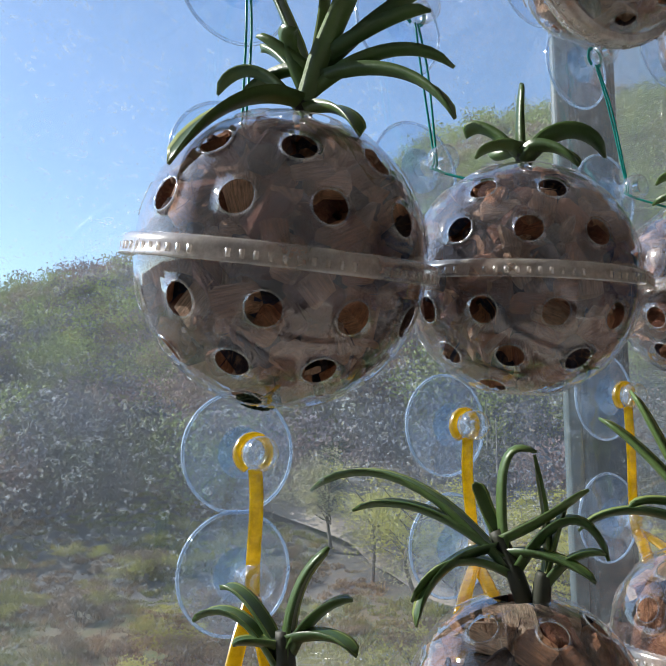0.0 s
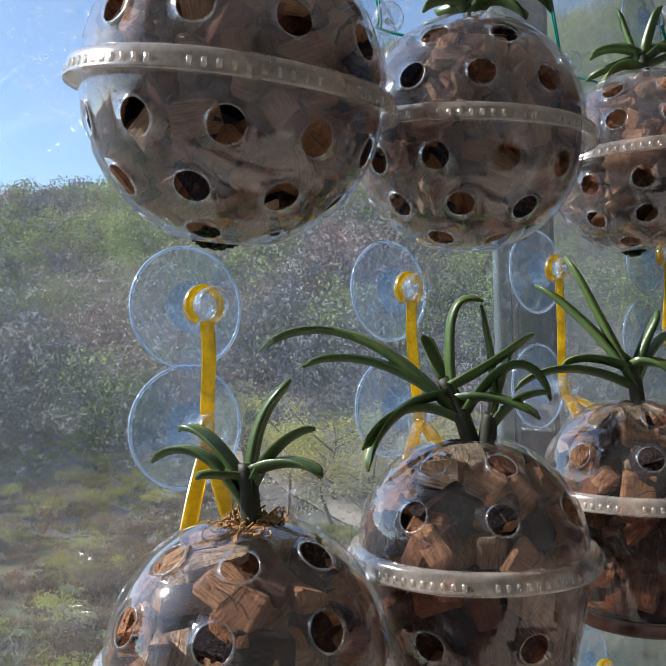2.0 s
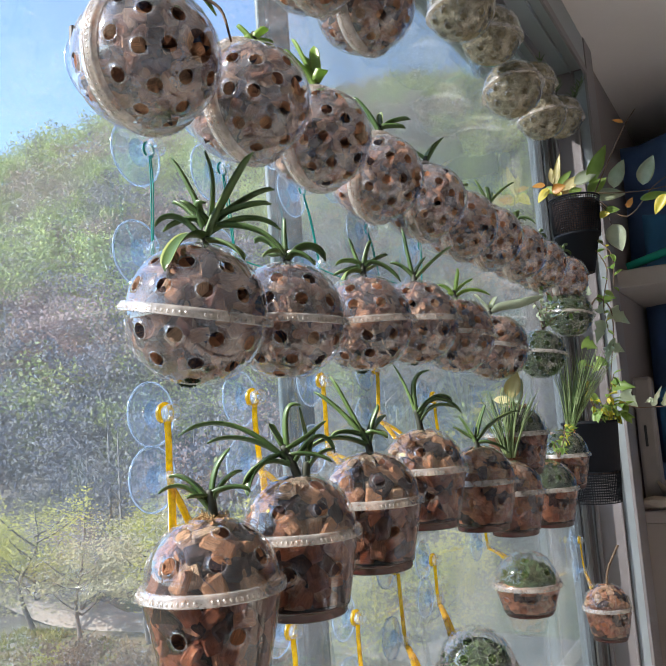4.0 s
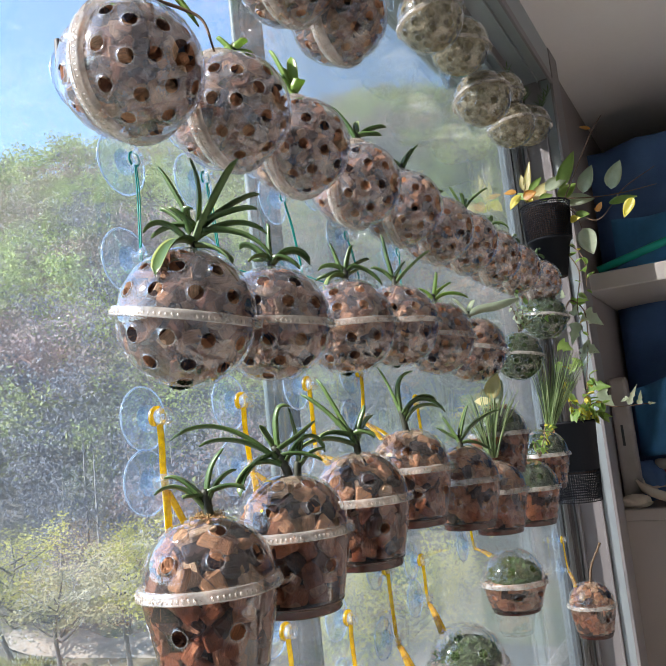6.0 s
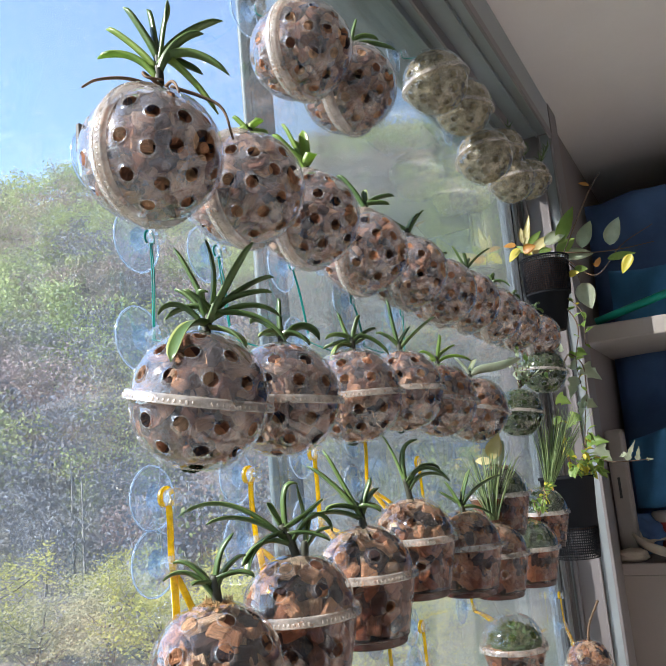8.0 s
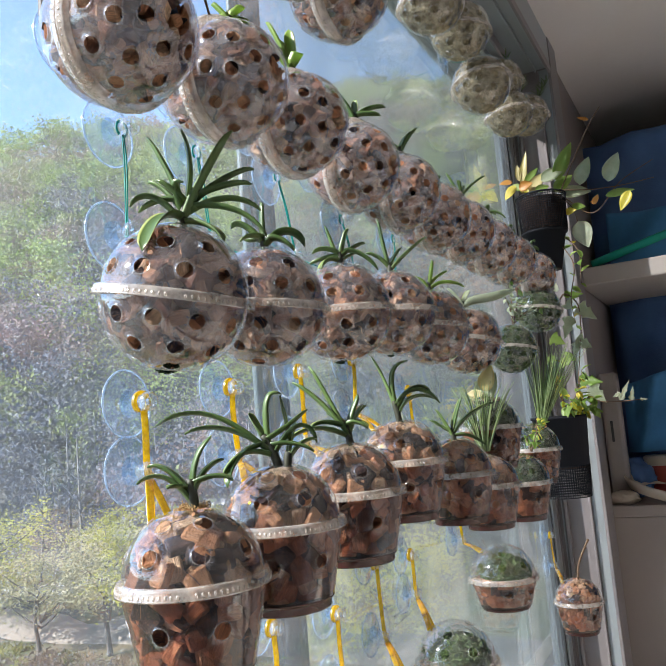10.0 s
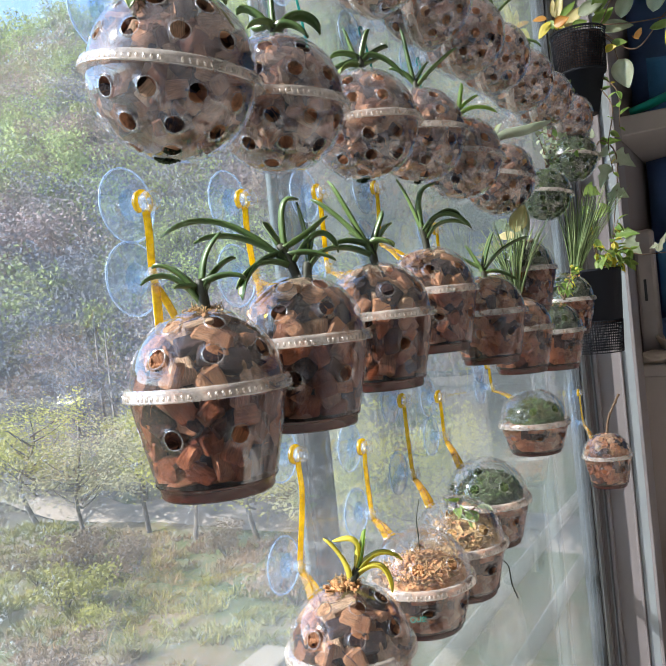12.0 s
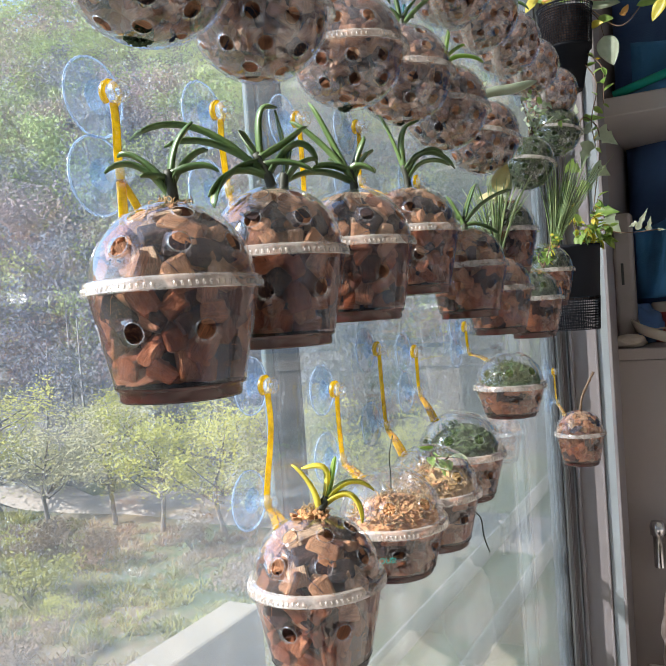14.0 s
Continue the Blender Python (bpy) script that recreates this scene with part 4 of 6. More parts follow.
bar("post_seal", (0.4585, 0.354, 0.05), (0.466, 0.366, 2.3), GASKET, outer, 0.002)
g = Geo()
g.box((0.4665, 0.379, 0.05), (2.2, 0.3794, 2.3))
part("insect_mesh", g.mesh("insect_mesh", False), MESH, outer, "grey woven insect mesh")
slab("outer_ledge", (-1.7, 0.425, 0.80), (0.47, 0.47, 0.938), LEDGE, "beige concrete ledge outside the window", "ledge", 0.004)
# Strips and uprights added only to imitate bands of light low outside.
strips = thing("frosted_strips", "added pale strips standing in for bands of light outside", "strips")
bar("strip", (0.48, 0.392, 0.757), (2.2, 0.396, 0.797), LIGHT_BAND, strips, 0.001)
bar("strip", (0.48, 0.392, 0.587), (2.2, 0.396, 0.640), LIGHT_BAND, strips, 0.001)
bar("upright", (2.15, 0.3965, 0.05), (2.19, 0.42, 0.80), POST, strips, 0.002)
bar("upright", (0.482, 0.3965, 0.05), (0.50, 0.42, 0.80), POST, strips, 0.002)

# ---- balcony end: counter, shelf and what lies on them ----
EX = 1.60
cab = thing("cabinet", "plain white low cabinet, darkened for shade, grey top, at balcony end", "cabinet")
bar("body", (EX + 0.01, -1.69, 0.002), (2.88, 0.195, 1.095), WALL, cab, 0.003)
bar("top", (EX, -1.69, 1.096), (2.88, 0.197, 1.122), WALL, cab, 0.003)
shelf = tagged(slab("wall_shelf", (EX, -1.69, 1.638), (2.88, 0.197, 1.682), SHELF, "thick pale grey board shelf", "shelf", 0.004), "thick pale grey board shelf on the end wall", "shelf")
shelf["kind"] = "thing"


def cloth(name, lo, hi, mat, label, folds, seed):
    """A hanging, folded cloth between two corners, its face towards the room's middle."""
    rng = random.Random(seed)
    g = Geo()
    ny, nz = 40, 14
    v = []
    for i in range(ny + 1):
        for j in range(nz + 1):
            a, b = i / ny, j / nz
            w = 0.025 * math.sin(a * folds * 6.28 + 1.5 * b) + 0.012 * math.sin(a * folds * 15 + 4 * b) + 0.03 * b
            v.append((lo[0] + w, lo[1] + (hi[1] - lo[1]) * a, lo[2] + (hi[2] - lo[2]) * b - 0.03 * math.sin(a * 5 + seed) * b))
    n = len(v)
    v += [(x + 0.03, y, z) for x, y, z in v]
    k = nz + 1
    f = []
    for i in range(ny):
        for j in range(nz):
            q = (i * k + j, i * k + j + 1, (i + 1) * k + j + 1, (i + 1) * k + j)
            f += [q, tuple(n + t for t in q[::-1])]
    for i in range(ny):
        f += [(i * k, (i + 1) * k, n + (i + 1) * k, n + i * k), (i * k + nz, n + i * k + nz, n + (i + 1) * k + nz, (i + 1) * k + nz)]
    for j in range(nz):
        f += [(j, n + j, n + j + 1, j + 1), (ny * k + j, ny * k + j + 1, n + ny * k + j + 1, n + ny * k + j)]
    g.add(v, f)
    ob = part(name, g.mesh(name), mat)
    return tagged(ob, label, "cloth")


cloth("navy_curtain", (1.98, -1.6, 1.124), (1.98, 0.19, 1.635), NAVY, "dark navy cloth hanging behind the counter", 7, 1)
cloth("blue_garment", (1.80, -0.42, 1.23), (1.80, 0.16, 1.42), BLUE, "blue cloth hanging under the shelf", 3, 2)
cloth("blue_cover", (1.85, -1.6, 1.684), (1.85, 0.19, 2.10), NAVY, "dark blue cloth cover over things on the shelf", 5, 3)
cloth("blue_blanket", (1.74, -0.9, 1.684), (1.74, 0.14, 1.83), BLUE, "blue blanket lying folded on the shelf", 3, 5)
g = Geo()
g.tube(curve_pts([(1.64, 0.17, 1.694), (1.64, -0.03, 1.745), (1.65, -0.3, 1.82), (1.65, -0.6, 1.89)], 6), 0.010, 8)
tagged(part("teal_pole", g.mesh("teal_pole"), TEAL), "teal plastic pole lying slanted on the shelf", "pole")
rack = thing("white_stand", "white upright plastic stand with a dark slot on the counter", "stand")
bar("panel", (1.66, 0.150, 1.123), (1.70, 0.194, 1.43), STAND, rack, 0.008)
bar("slot", (1.6585, 0.172, 1.265), (1.6615, 0.178, 1.315), GASKET, rack, 0.001)
basin = Geo()
basin.lathe([(0.06, 0.0), (0.09, 0.004), (0.105, 0.022), (0.109, 0.026), (0.112, 0.022), (0.098, 0.0), (0.06, -0.001)], 40, 0, pose(1.70, 0.065, 1.140, 14, -8, 0), True)
tagged(part("cream_dish", basin.mesh("cream_dish"), CREAM), "cream plastic dish tilted on the counter", "dish")
can = thing("red_can", "small dull red can with a cream lid on the counter", "can", "", pose(1.80, 0.09, 1.123))
g = Geo()
g.lathe([(0.00001, 0), (0.036, 0.0), (0.038, 0.003), (0.038, 0.075), (0.036, 0.078)], 32)
part("body", g.mesh("body"), RED, can)
g = Geo()
g.lathe([(0.0385, 0.072), (0.0395, 0.074), (0.0395, 0.092), (0.036, 0.096), (0.00001, 0.096)], 32)
part("lid", g.mesh("lid"), CREAM, can, "cream lid")


def crumpled(name, centre, size, mat, label, category, seed):
    rng = random.Random(seed)
    bm = bmesh.new()
    bmesh.ops.create_icosphere(bm, subdivisions=4, radius=1)
    for v in bm.verts:
        d = v.co.normalized()
        k = 1 + 0.28 * noise.noise(d * 2.2 + Vector((seed, 0, 0))) + 0.14 * abs(noise.noise(d * 6 + Vector((0, seed, 0))))
        v.co = Vector((d.x * size[0] * k, d.y * size[1] * k, max(d.z * size[2] * k, -size[2] * 0.8)))
    me = bpy.data.meshes.new(name)
    bm.to_mesh(me)
    bm.free()
    me.polygons.foreach_set("use_smooth", [True] * len(me.polygons))
    ob = part(name, me, mat)
    ob.matrix_basis = Matrix.Translation((centre[0], centre[1], centre[2] + size[2] * 0.8))
    return tagged(ob, label, category)


crumpled("crumpled_paper", (1.635, 0.165, 1.1225), (0.025, 0.035, 0.016), CREAM, "crumpled whitish paper on the counter", "paper", 3)
crumpled("dark_bag", (1.78, 0.15, 1.1225), (0.06, 0.05, 0.05), NAVY, "dark crumpled bag on the counter", "bag", 5)
stool = thing("low_stool", "low cream stool under the plastic bags", "stool", "", pose(1.42, 0.0, 0.0))
bar("seat", (-0.12, -0.14, 0.40), (0.15, 0.16, 0.425), CREAM, stool, 0.006)
for a, b in ((-0.10, -0.12), (0.10, -0.12), (-0.10, 0.10), (0.10, 0.10)):
    bar("leg", (a, b, 0.0), (a + 0.03, b + 0.03, 0.399), CREAM, stool, 0.004)
crumpled("plastic_bag", (1.46, 0.06, 0.4255), (0.045, 0.055, 0.125), BAG, "full milky plastic bag on a stool", "bag", 9)
tap = thing("wall_tap", "short chrome pipe with a rounded cap on the cabinet front", "tap")
g = Geo()
g.lathe([(0.011, 0), (0.011, 0.07), (0.016, 0.072), (0.017, 0.09), (0.013, 0.101), (0.00001, 0.104)], 24, 0, pose(1.578, 0.125, 0.64))
part("pipe", g.mesh("pipe"), CHROME, tap)
g = Geo()
g.tube([(1.578, 0.125, 0.65), (1.612, 0.125, 0.65)], 0.008, 12)
part("bracket", g.mesh("bracket"), CHROME, tap)

# ---- rows of pots ----
M_ROW = [(0.128, 0.237, 1.450), (0.241, 0.237, 1.455), (0.379, 0.237, 1.464), (0.505, 0.237, 1.475), (0.630, 0.237, 1.469), (0.778, 0.237, 1.461)]
M_AXIS = [(0.0, -0.215, 1), (-0.02, -0.12, 1), (-0.05, -0.01, 1), (0.0, -0.02, 1), (0.06, -0.10, 1), (0.11, -0.16, 1)]
for i, (p, ax) in enumerate(zip(M_ROW, M_AXIS)):
    ball_pot(p, ax, (25, 70, 10, 130, 200, 300)[i], i, (1.035, 1.01, 1.0, 1.0, 1.0, 1.0)[i], group="ball pots of the middle row")
T_ROW = [(0.090, 0.238, 1.622), (0.203, 0.236, 1.630), (0.313, 0.236, 1.632), (0.432, 0.236, 1.625), (0.557, 0.235, 1.626), (0.672, 0.234, 1.620), (0.790, 0.234, 1.624), (0.925, 0.234, 1.624), (1.060, 0.234, 1.623), (1.235, 0.234, 1.622)]
for i, p in enumerate(T_ROW):
    ball_pot(p, (-0.10 + 0.05 * math.sin(i * 2.1), -1, -0.16 + 0.08 * math.sin(i * 1.7)), 40 * i + 15, i + 1, 0.985 if i < 2 else 0.96, group="sideways ball pots", gap=0.0085, hazy=True,
             label="clear holed ball pot turned sideways, full of brown husk chips")


def moss_shell(seed, r=0.0455):
    rng = random.Random(seed)
    g = Geo()
    for _ in range(900):
        d = Vector((rng.gauss(0, 1), rng.gauss(0, 1), rng.gauss(0, 1))).normalized()
        p = d * (r - rng.uniform(0, 0.0025))
        t = d.orthogonal().normalized()
        w = d.cross(t)
        a = rng.uniform(0, 6.28)
        pts = []
        for j in range(4):
            s = (j - 1.5) * 0.004
            b = a + 0.5 * j
            q = p + (t * math.cos(b) + w * math.sin(b)) * s
            pts.append(q.normalized() * p.length)
        g.tube(pts, 0.0005, 4)
    return g.mesh("moss")


MOSS_SHELL = moss_shell(4)
MOSS_SHELL.materials.append(GREY_MOSS)
DARK_SHELL = moss_shell(6)
DARK_SHELL.materials.append(GREEN_MOSS)


def moss_fill(seed, r):
    """A matted ball of moss and fine bark: lumpy, hollow behind the holes."""
    bm = bmesh.new()
    bmesh.ops.create_icosphere(bm, subdivisions=6, radius=1)
    ways = hole_ways(BALL_HOLES, pose(0, 0, 0, 180, 0, 20).to_3x3())
    shift = Vector((seed, 0, 0))
    for v in bm.verts:
        d = v.co.normalized()
        deep = 0.0014 + 0.0022 * abs(noise.noise(d * 16 + shift)) + 0.0016 * abs(noise.noise(d * 42 + shift)) + 0.0025 * max(0, noise.noise(d * 5 + shift))
        if any(d.dot(w) > 0.9885 for w in ways):
            deep += 0.0045
        v.co = d * (r - deep)
    me = bpy.data.meshes.new("moss_filling")
    bm.to_mesh(me)
    bm.free()
    return me


GREY_FILL, DARK_FILL = moss_fill(41, R_BALL), moss_fill(42, R_BALL)
GREY_FILL.materials.append(GREY_MOSS)
DARK_FILL.materials.append(DARK_MOSS)
U_ROW = [(0.316, 0.230, 1.810, 1.0), (0.424, 0.230, 1.815, 1.04), (0.752, 0.230, 1.967, 1.05), (0.895, 0.230, 1.983, 1.03), (0.995, 0.230, 1.927, 1.06), (1.190, 0.240, 2.012, 0.95), (1.200, 0.232, 1.945, 0.98), (1.375, 0.232, 2.002, 1.0)]
for i, (x, y, z, k) in enumerate(U_ROW):
    ax = (-0.1, -1, -0.12) if i < 2 else (0.15 * math.sin(i * 2), 0.2 * math.cos(i * 3), 1)
    ball_pot((x, y, z), ax, 50 * i, i + 2, k, MOSS_SHELL if i >= 2 else None, GREY_FILL, group="upper ball pots", gap=0.0085 if i < 2 else 0.0,
             label="clear ball pot filled with husk and grey-green moss" if i >= 2 else "clear ball pot of husk chips hung sideways high up")
for x, y, z, k in ((1.026, 0.237, 1.463, 0.9), (1.235, 0.228, 1.549, 0.95)):
    ball_pot((x, y, z), (0.1, -0.1, 1), 30, 5, k, DARK_SHELL, DARK_FILL, "clear plastic ball pot lined with dark green moss", "ball pots of the middle row")

C_ROW = [(0.129, 0.236, 1.2665), (0.227, 0.228, 1.2865), (0.338, 0.222, 1.2975), (0.454, 0.220, 1.315), (0.618, 0.220, 1.288), (0.740, 0.220, 1.262), (0.788, 0.220, 1.337), (1.038, 0.220, 1.290), (0.918, 0.217, 1.247)]
C_TURN = (18, 30, 12, 40, 65, 90, 20, 5, 55)
for i, p in enumerate(C_ROW):
    cup_pot(p, C_TURN[i], i, (1.07, 1.05, 1.03, 1.0, 1.0, 0.98, 0.98, 0.98, 0.98)[i], i < 6, group="cup pots of the middle row",
            label="" if i < 6 else "clear cup with dome lid, husk chips and dark moss")
D_ROW = [(0.229, 0.216, 1.071), (0.357, 0.216, 1.074), (0.452, 0.216, 1.075), (0.543, 0.216, 1.093), (0.754, 0.216, 1.1385), (1.245, 0.219, 0.993)]
D_TALL = (1.0, 0.72, 0.85, 0.8, 0.68, 0.80)
for i, p in enumerate(D_ROW):
    full = i in (0, 5)
    cup_pot(p, (10, 40, 75, 20, 33, 60)[i], i, 1.0, full, group="cup pots of the lower row", tall=D_TALL[i] if not full else 1.0,
            label="" if full else "clear domed cup of husk chips with moss on top")
# what lies under the clear domes
moss_patch((0.357, 0.216, 1.078), 0.034, 11, TAN_MOSS, "tan dry moss and husk crumbs under a clear dome", 420, 0.018, 0.0395, 520)
moss_patch((0.452, 0.216, 1.079), 0.034, 12, TAN_MOSS, "tan and green moss under a clear dome", 520, 0.024, 0.0395, 40)
moss_patch((0.543, 0.216, 1.097), 0.035, 13, GREEN_MOSS, "dark green curly moss under a clear dome", 700, 0.030, 0.0395)
moss_patch((0.754, 0.216, 1.1425), 0.035, 14, MOSS, "green-yellow curly moss under a clear dome", 700, 0.030, 0.0395)
moss_patch((0.129, 0.235, 1.3085), 0.0135, 15, TAN_MOSS, "dry olive-brown moss round an orchid's foot", 260, 0.004)
moss_patch((0.229, 0.216, 1.1115), 0.0125, 16, TAN_MOSS, "tan moss crumbs round an orchid's foot", 110, 0.006)


def moss_heap(place, seed, r, mat, label, flat=0.94):
    """A lumpy heap of moss filling a dome lid, hollow behind its holes."""
    bm = bmesh.new()
    bmesh.ops.create_icosphere(bm, subdivisions=5, radius=1)
    shift = Vector((seed, 0, 0))
    ways = hole_ways(CUP_RINGS, None)
    for v in bm.verts:
        d = v.co.normalized()
        deep = 0.0012 + 0.004 * abs(noise.noise(d * 4 + shift)) + 0.0022 * abs(noise.noise(d * 14 + shift)) + 0.0014 * abs(noise.noise(d * 38 + shift))
        if any(d.dot(w) > 0.983 for w in ways):
            deep += 0.006
        v.co = d * (r - deep)
        v.co.z = v.co.z * flat if v.co.z > 0 else max(v.co.z, -0.004)
    me = bpy.data.meshes.new("moss")
    bm.to_mesh(me)
    bm.free()
    ob = part("moss", me, mat)
    ob.matrix_basis = Matrix.Translation(place)
    return tagged(ob, label, "moss", "", "stuff")


moss_heap((0.360, 0.213, 1.076), 51, 0.0365, CRUMB, "orange-brown husk fluff heaped under a clear dome", 0.52)
moss_heap((0.456, 0.213, 1.077), 52, 0.0365, TAN_MOSS, "tan dry moss heaped under a clear dome", 0.66)
moss_heap((0.547, 0.213, 1.095), 53, 0.0365, DARK_MOSS, "dark green moss heaped under a clear dome", 0.80)
moss_heap((0.758, 0.213, 1.1405), 54, 0.0365, GREEN_MOSS, "green moss heaped under a clear dome", 0.80)
for k, (x, y, z) in enumerate(C_ROW[6:9]):
    moss_heap((x, y, z + 0.003), 20 + k, 0.0405, DARK_MOSS, "dark green moss filling a pot's dome", 0.95)
    moss_patch((x, y, z + 0.036), 0.016, 30 + k, MOSS, "tuft of dry olive moss on a pot's dome", 150, 0.006)
for k, (p, w) in enumerate(((M_ROW[0], 0.010), (M_ROW[2], 0.007), (M_ROW[3], 0.005))):
    tuft = moss_heap((0, 0, 0), 40 + k, w + 0.001, DARK_MOSS, "dark moss and roots pushing out under a ball pot", 0.5)
    tuft.matrix_basis = Matrix.Translation(Vector(p) + Vector((-0.004 if k == 0 else 0.0, 0.006, -0.0462))) @ pose(0, 0, 0, 180, 0, 40 * k)
for x, y, z in T_ROW[:6]:
    h = thing("black_hook", "small black plastic hook behind a ball pot", "hook", "black hooks", Matrix.Translation((x - 0.026, GLASS_Y - 0.016, z + 0.014)))
    bar("plate", (-0.004, -0.003, -0.010), (0.006, 0.001, 0.012), GASKET, h, 0.001)
    g = Geo()
    g.tube(curve_pts([(0, -0.002, -0.008), (-0.002, -0.010, -0.012), (0.001, -0.016, -0.006), (0.003, -0.017, 0.004)], 4), 0.0018, 6)
    part("claw", g.mesh("claw"), GASKET, h)

# printed word on one cup
txt = bpy.data.curves.new("print", "FONT")
txt.body, txt.size, txt.extrude = "OUS!", 0.0060, 0.00015
word = new("printed_word", txt)
txt.materials.append(INK)
word.matrix_basis = Matrix.Translation((0.3160, 0.2106, 1.0520)) @ pose(0, 0, 0, 90, 0, -66)
tagged(word, "small teal printed word on a clear cup", "print")

# ---- hangers ----
YELLOW = [(0.139, 1.384, 0.138, 1.337, 0), (0.247, 1.395, 0.248, 1.339, 1), (0.362, 1.411, 0.361, 1.345, 2), (0.482, 1.427, 0.475, 1.373, 3), (0.640, 1.393, 0.640, 1.345, 4)]
for i, (a, b, c, d, k) in enumerate(YELLOW):
    suction_cup(a, b, 0.95), suction_cup(c, d, 0.95)
    x, y, z = C_ROW[k]
    strap(a, b, c, d, [(x - 0.010, y + 0.024, z + 0.0335), (x + 0.008, y + 0.022, z + 0.0345)], i)
LOW = [(0.283, 1.194, 0.270, 1.108, 0), (0.397, 1.177, 0.397, 1.115, 1), (0.495, 1.206, 0.497, 1.130, 2), (0.596, 1.196, 0.595, 1.151, 3), (0.785, 1.215, 0.785, 1.183, 4), (1.342, 1.099, 1.344, 1.038, 5)]
for i, (a, b, c, d, k) in enumerate(LOW):
    suction_cup(a, b, 0.9), suction_cup(c, d, 0.9)
    x, y, z = D_ROW[k]
    strap(a, b, c, d, [(x - 0.004, y + 0.026, z + 0.0325), (x + 0.006, y + 0.026, z + 0.0325)], 20 + i)
TEALS = [(0.134, 1.582, 0.132, 1.504), (0.222, 1.590, 0.231, 1.517), (0.351, 1.603, 0.371, 1.528), (0.488, 1.588, 0.505, 1.537), (0.640, 1.594, 0.630, 1.530)]
for i, (a, b, c, d) in enumerate(TEALS):
    suction_cup(a, b), suction_cup(c, d)
    x, y, z = M_ROW[i]
    wire(a, b, c, d, (x, y + 0.014, z + 0.0455), i)
for i, (x, y, z) in enumerate(T_ROW):
    suction_cup(x + 0.004, z + 0.012)
for x, y, z, k in U_ROW:
    suction_cup(x, z + 0.066)
    g = Geo()
    g.tube(curve_pts([(x - 0.001, NECK_Y - 0.002, z + 0.066 + 0.006), (x + 0.003, NECK_Y - 0.006, z + 0.058), (x + 0.002, y + 0.004, z + 0.0475 * k)], 6), 0.0007, 6)
    tagged(part("teal_wire", g.mesh("teal_wire"), WIRE), "thin teal wire holding a ball pot", "wire", "teal wires")

# ---- orchids of the middle ball row ----
orchid((0.131, 0.232, 1.496), [
    (18, 35, 40, 66, -6, 1.3), (15, 51, 4, 74, 6, 0.85), (-8, 50, -19, 69, 3, 0.9), (-19, 35, -32, 18, -4, 0.9), (-10, 35, -21, 38, 8, 0.85), (-8, 28, -28, 16, 4, 0.9), (-12, 12, -17, -24, -47, 1.4),
    (33, 40, 53, 42, 6, 0.95), (34, 32, 51, 28, -4, 0.9), (35, 30, 56, 11, 3, 0.9), (45, 18, 59, -10, -6, 0.9), (22, 5, 31, -13, -14, 0.9), (-6, 35, 6, 30, -12, 0.8), (2, 24, -12, 34, -8, 0.8)], LEAF, 0.022, 0.0072, "large fan orchid with many dark green strap leaves", (6, 0))
orchid(Vector(M_ROW[1]) + Vector((0.002, -0.002, 0.046)), [(-2, 28, 0, 42, 2, 0.9), (-18, 30, -26, 22, 2, 1.2), (-10, 16, -19, 8, -8, 0.9), (20, 26, 33, 3, 4, 1.6), (12, 14, 24, -2, -6, 1.2), (-14, 10, -16, 14, 10, 0.8)], LEAF, 0.014, 0.0085, "fan orchid with short broad curled leaves, on a ball pot")
orchid(Vector(M_ROW[2]) + Vector((0.002, -0.002, 0.046)), [(-8, 24, -12, 42, 3, 0.9), (4, 26, 10, 36, -4, 0.9), (-16, 22, -27, 14, -2, 1.1), (-18, 14, -22, -12, -8, 1.1), (14, 20, 26, 22, 4, 1.0), (18, 20, 37, -6, 3, 0.9), (6, 10, 20, 16, 12, 0.9), (-10, 12, -30, 6, 8, 0.9)], LEAF, 0.016, 0.0075, "bushy fan orchid with curled green leaves, on a ball pot")
orchid(Vector(M_ROW[3]) + Vector((0.001, -0.002, 0.046)), [(-6, 30, -9, 64, 3, 0.8), (-12, 22, -26, 24, -3, 0.9), (6, 20, 16, 30, 6, 0.8), (16, 20, 44, 38, -4, 0.9), (4, 14, 14, 14, 10, 0.9)], LEAF, 0.012, 0.0075, "fan orchid with thin upright leaves, on a ball pot")
orchid(Vector(M_ROW[4]) + Vector((0.001, -0.002, 0.046)), [(-8, 20, -22, 20, 3, 0.9), (2, 24, 6, 40, -3, 0.9), (10, 20, 26, 26, 6, 0.9), (18, 18, 44, 2, -4, 0.9), (-12, 10, -20, 2, 8, 0.9)], LEAF_LIGHT, 0.012, 0.0085, "fan orchid with bright green leaves, on a ball pot")
fat = orchid(Vector(M_ROW[5]) + Vector((0.001, 0.002, 0.046)), [(10, 20, 26, 16, 2, 0.9), (-8, 22, -20, 34, 4, 1.2), (6, 20, 14, 30, 10, 1.1)], LEAF_IVY, 0.012, 0.0080, "orchid with one thick grey-green leaf, on a ball pot")
g = Geo()
g.tube(curve_pts([(0, 0, 0.006), tuple(VIEW_R * 0.016 + Vector((0, 0, 0.013))), tuple(VIEW_R * 0.045 + Vector((0, 0, 0.016))), tuple(VIEW_R * 0.078 + Vector((0, 0, 0.024)))], 4),
       [0.0030, 0.0042, 0.0052, 0.0058, 0.0062, 0.0064, 0.0066, 0.0067, 0.0066, 0.0062, 0.0054, 0.0040, 0.0012], 10)
part("thick_leaf", g.mesh("thick_leaf"), LEAF_PALE, fat, "thick pale grey-green fleshy leaf")
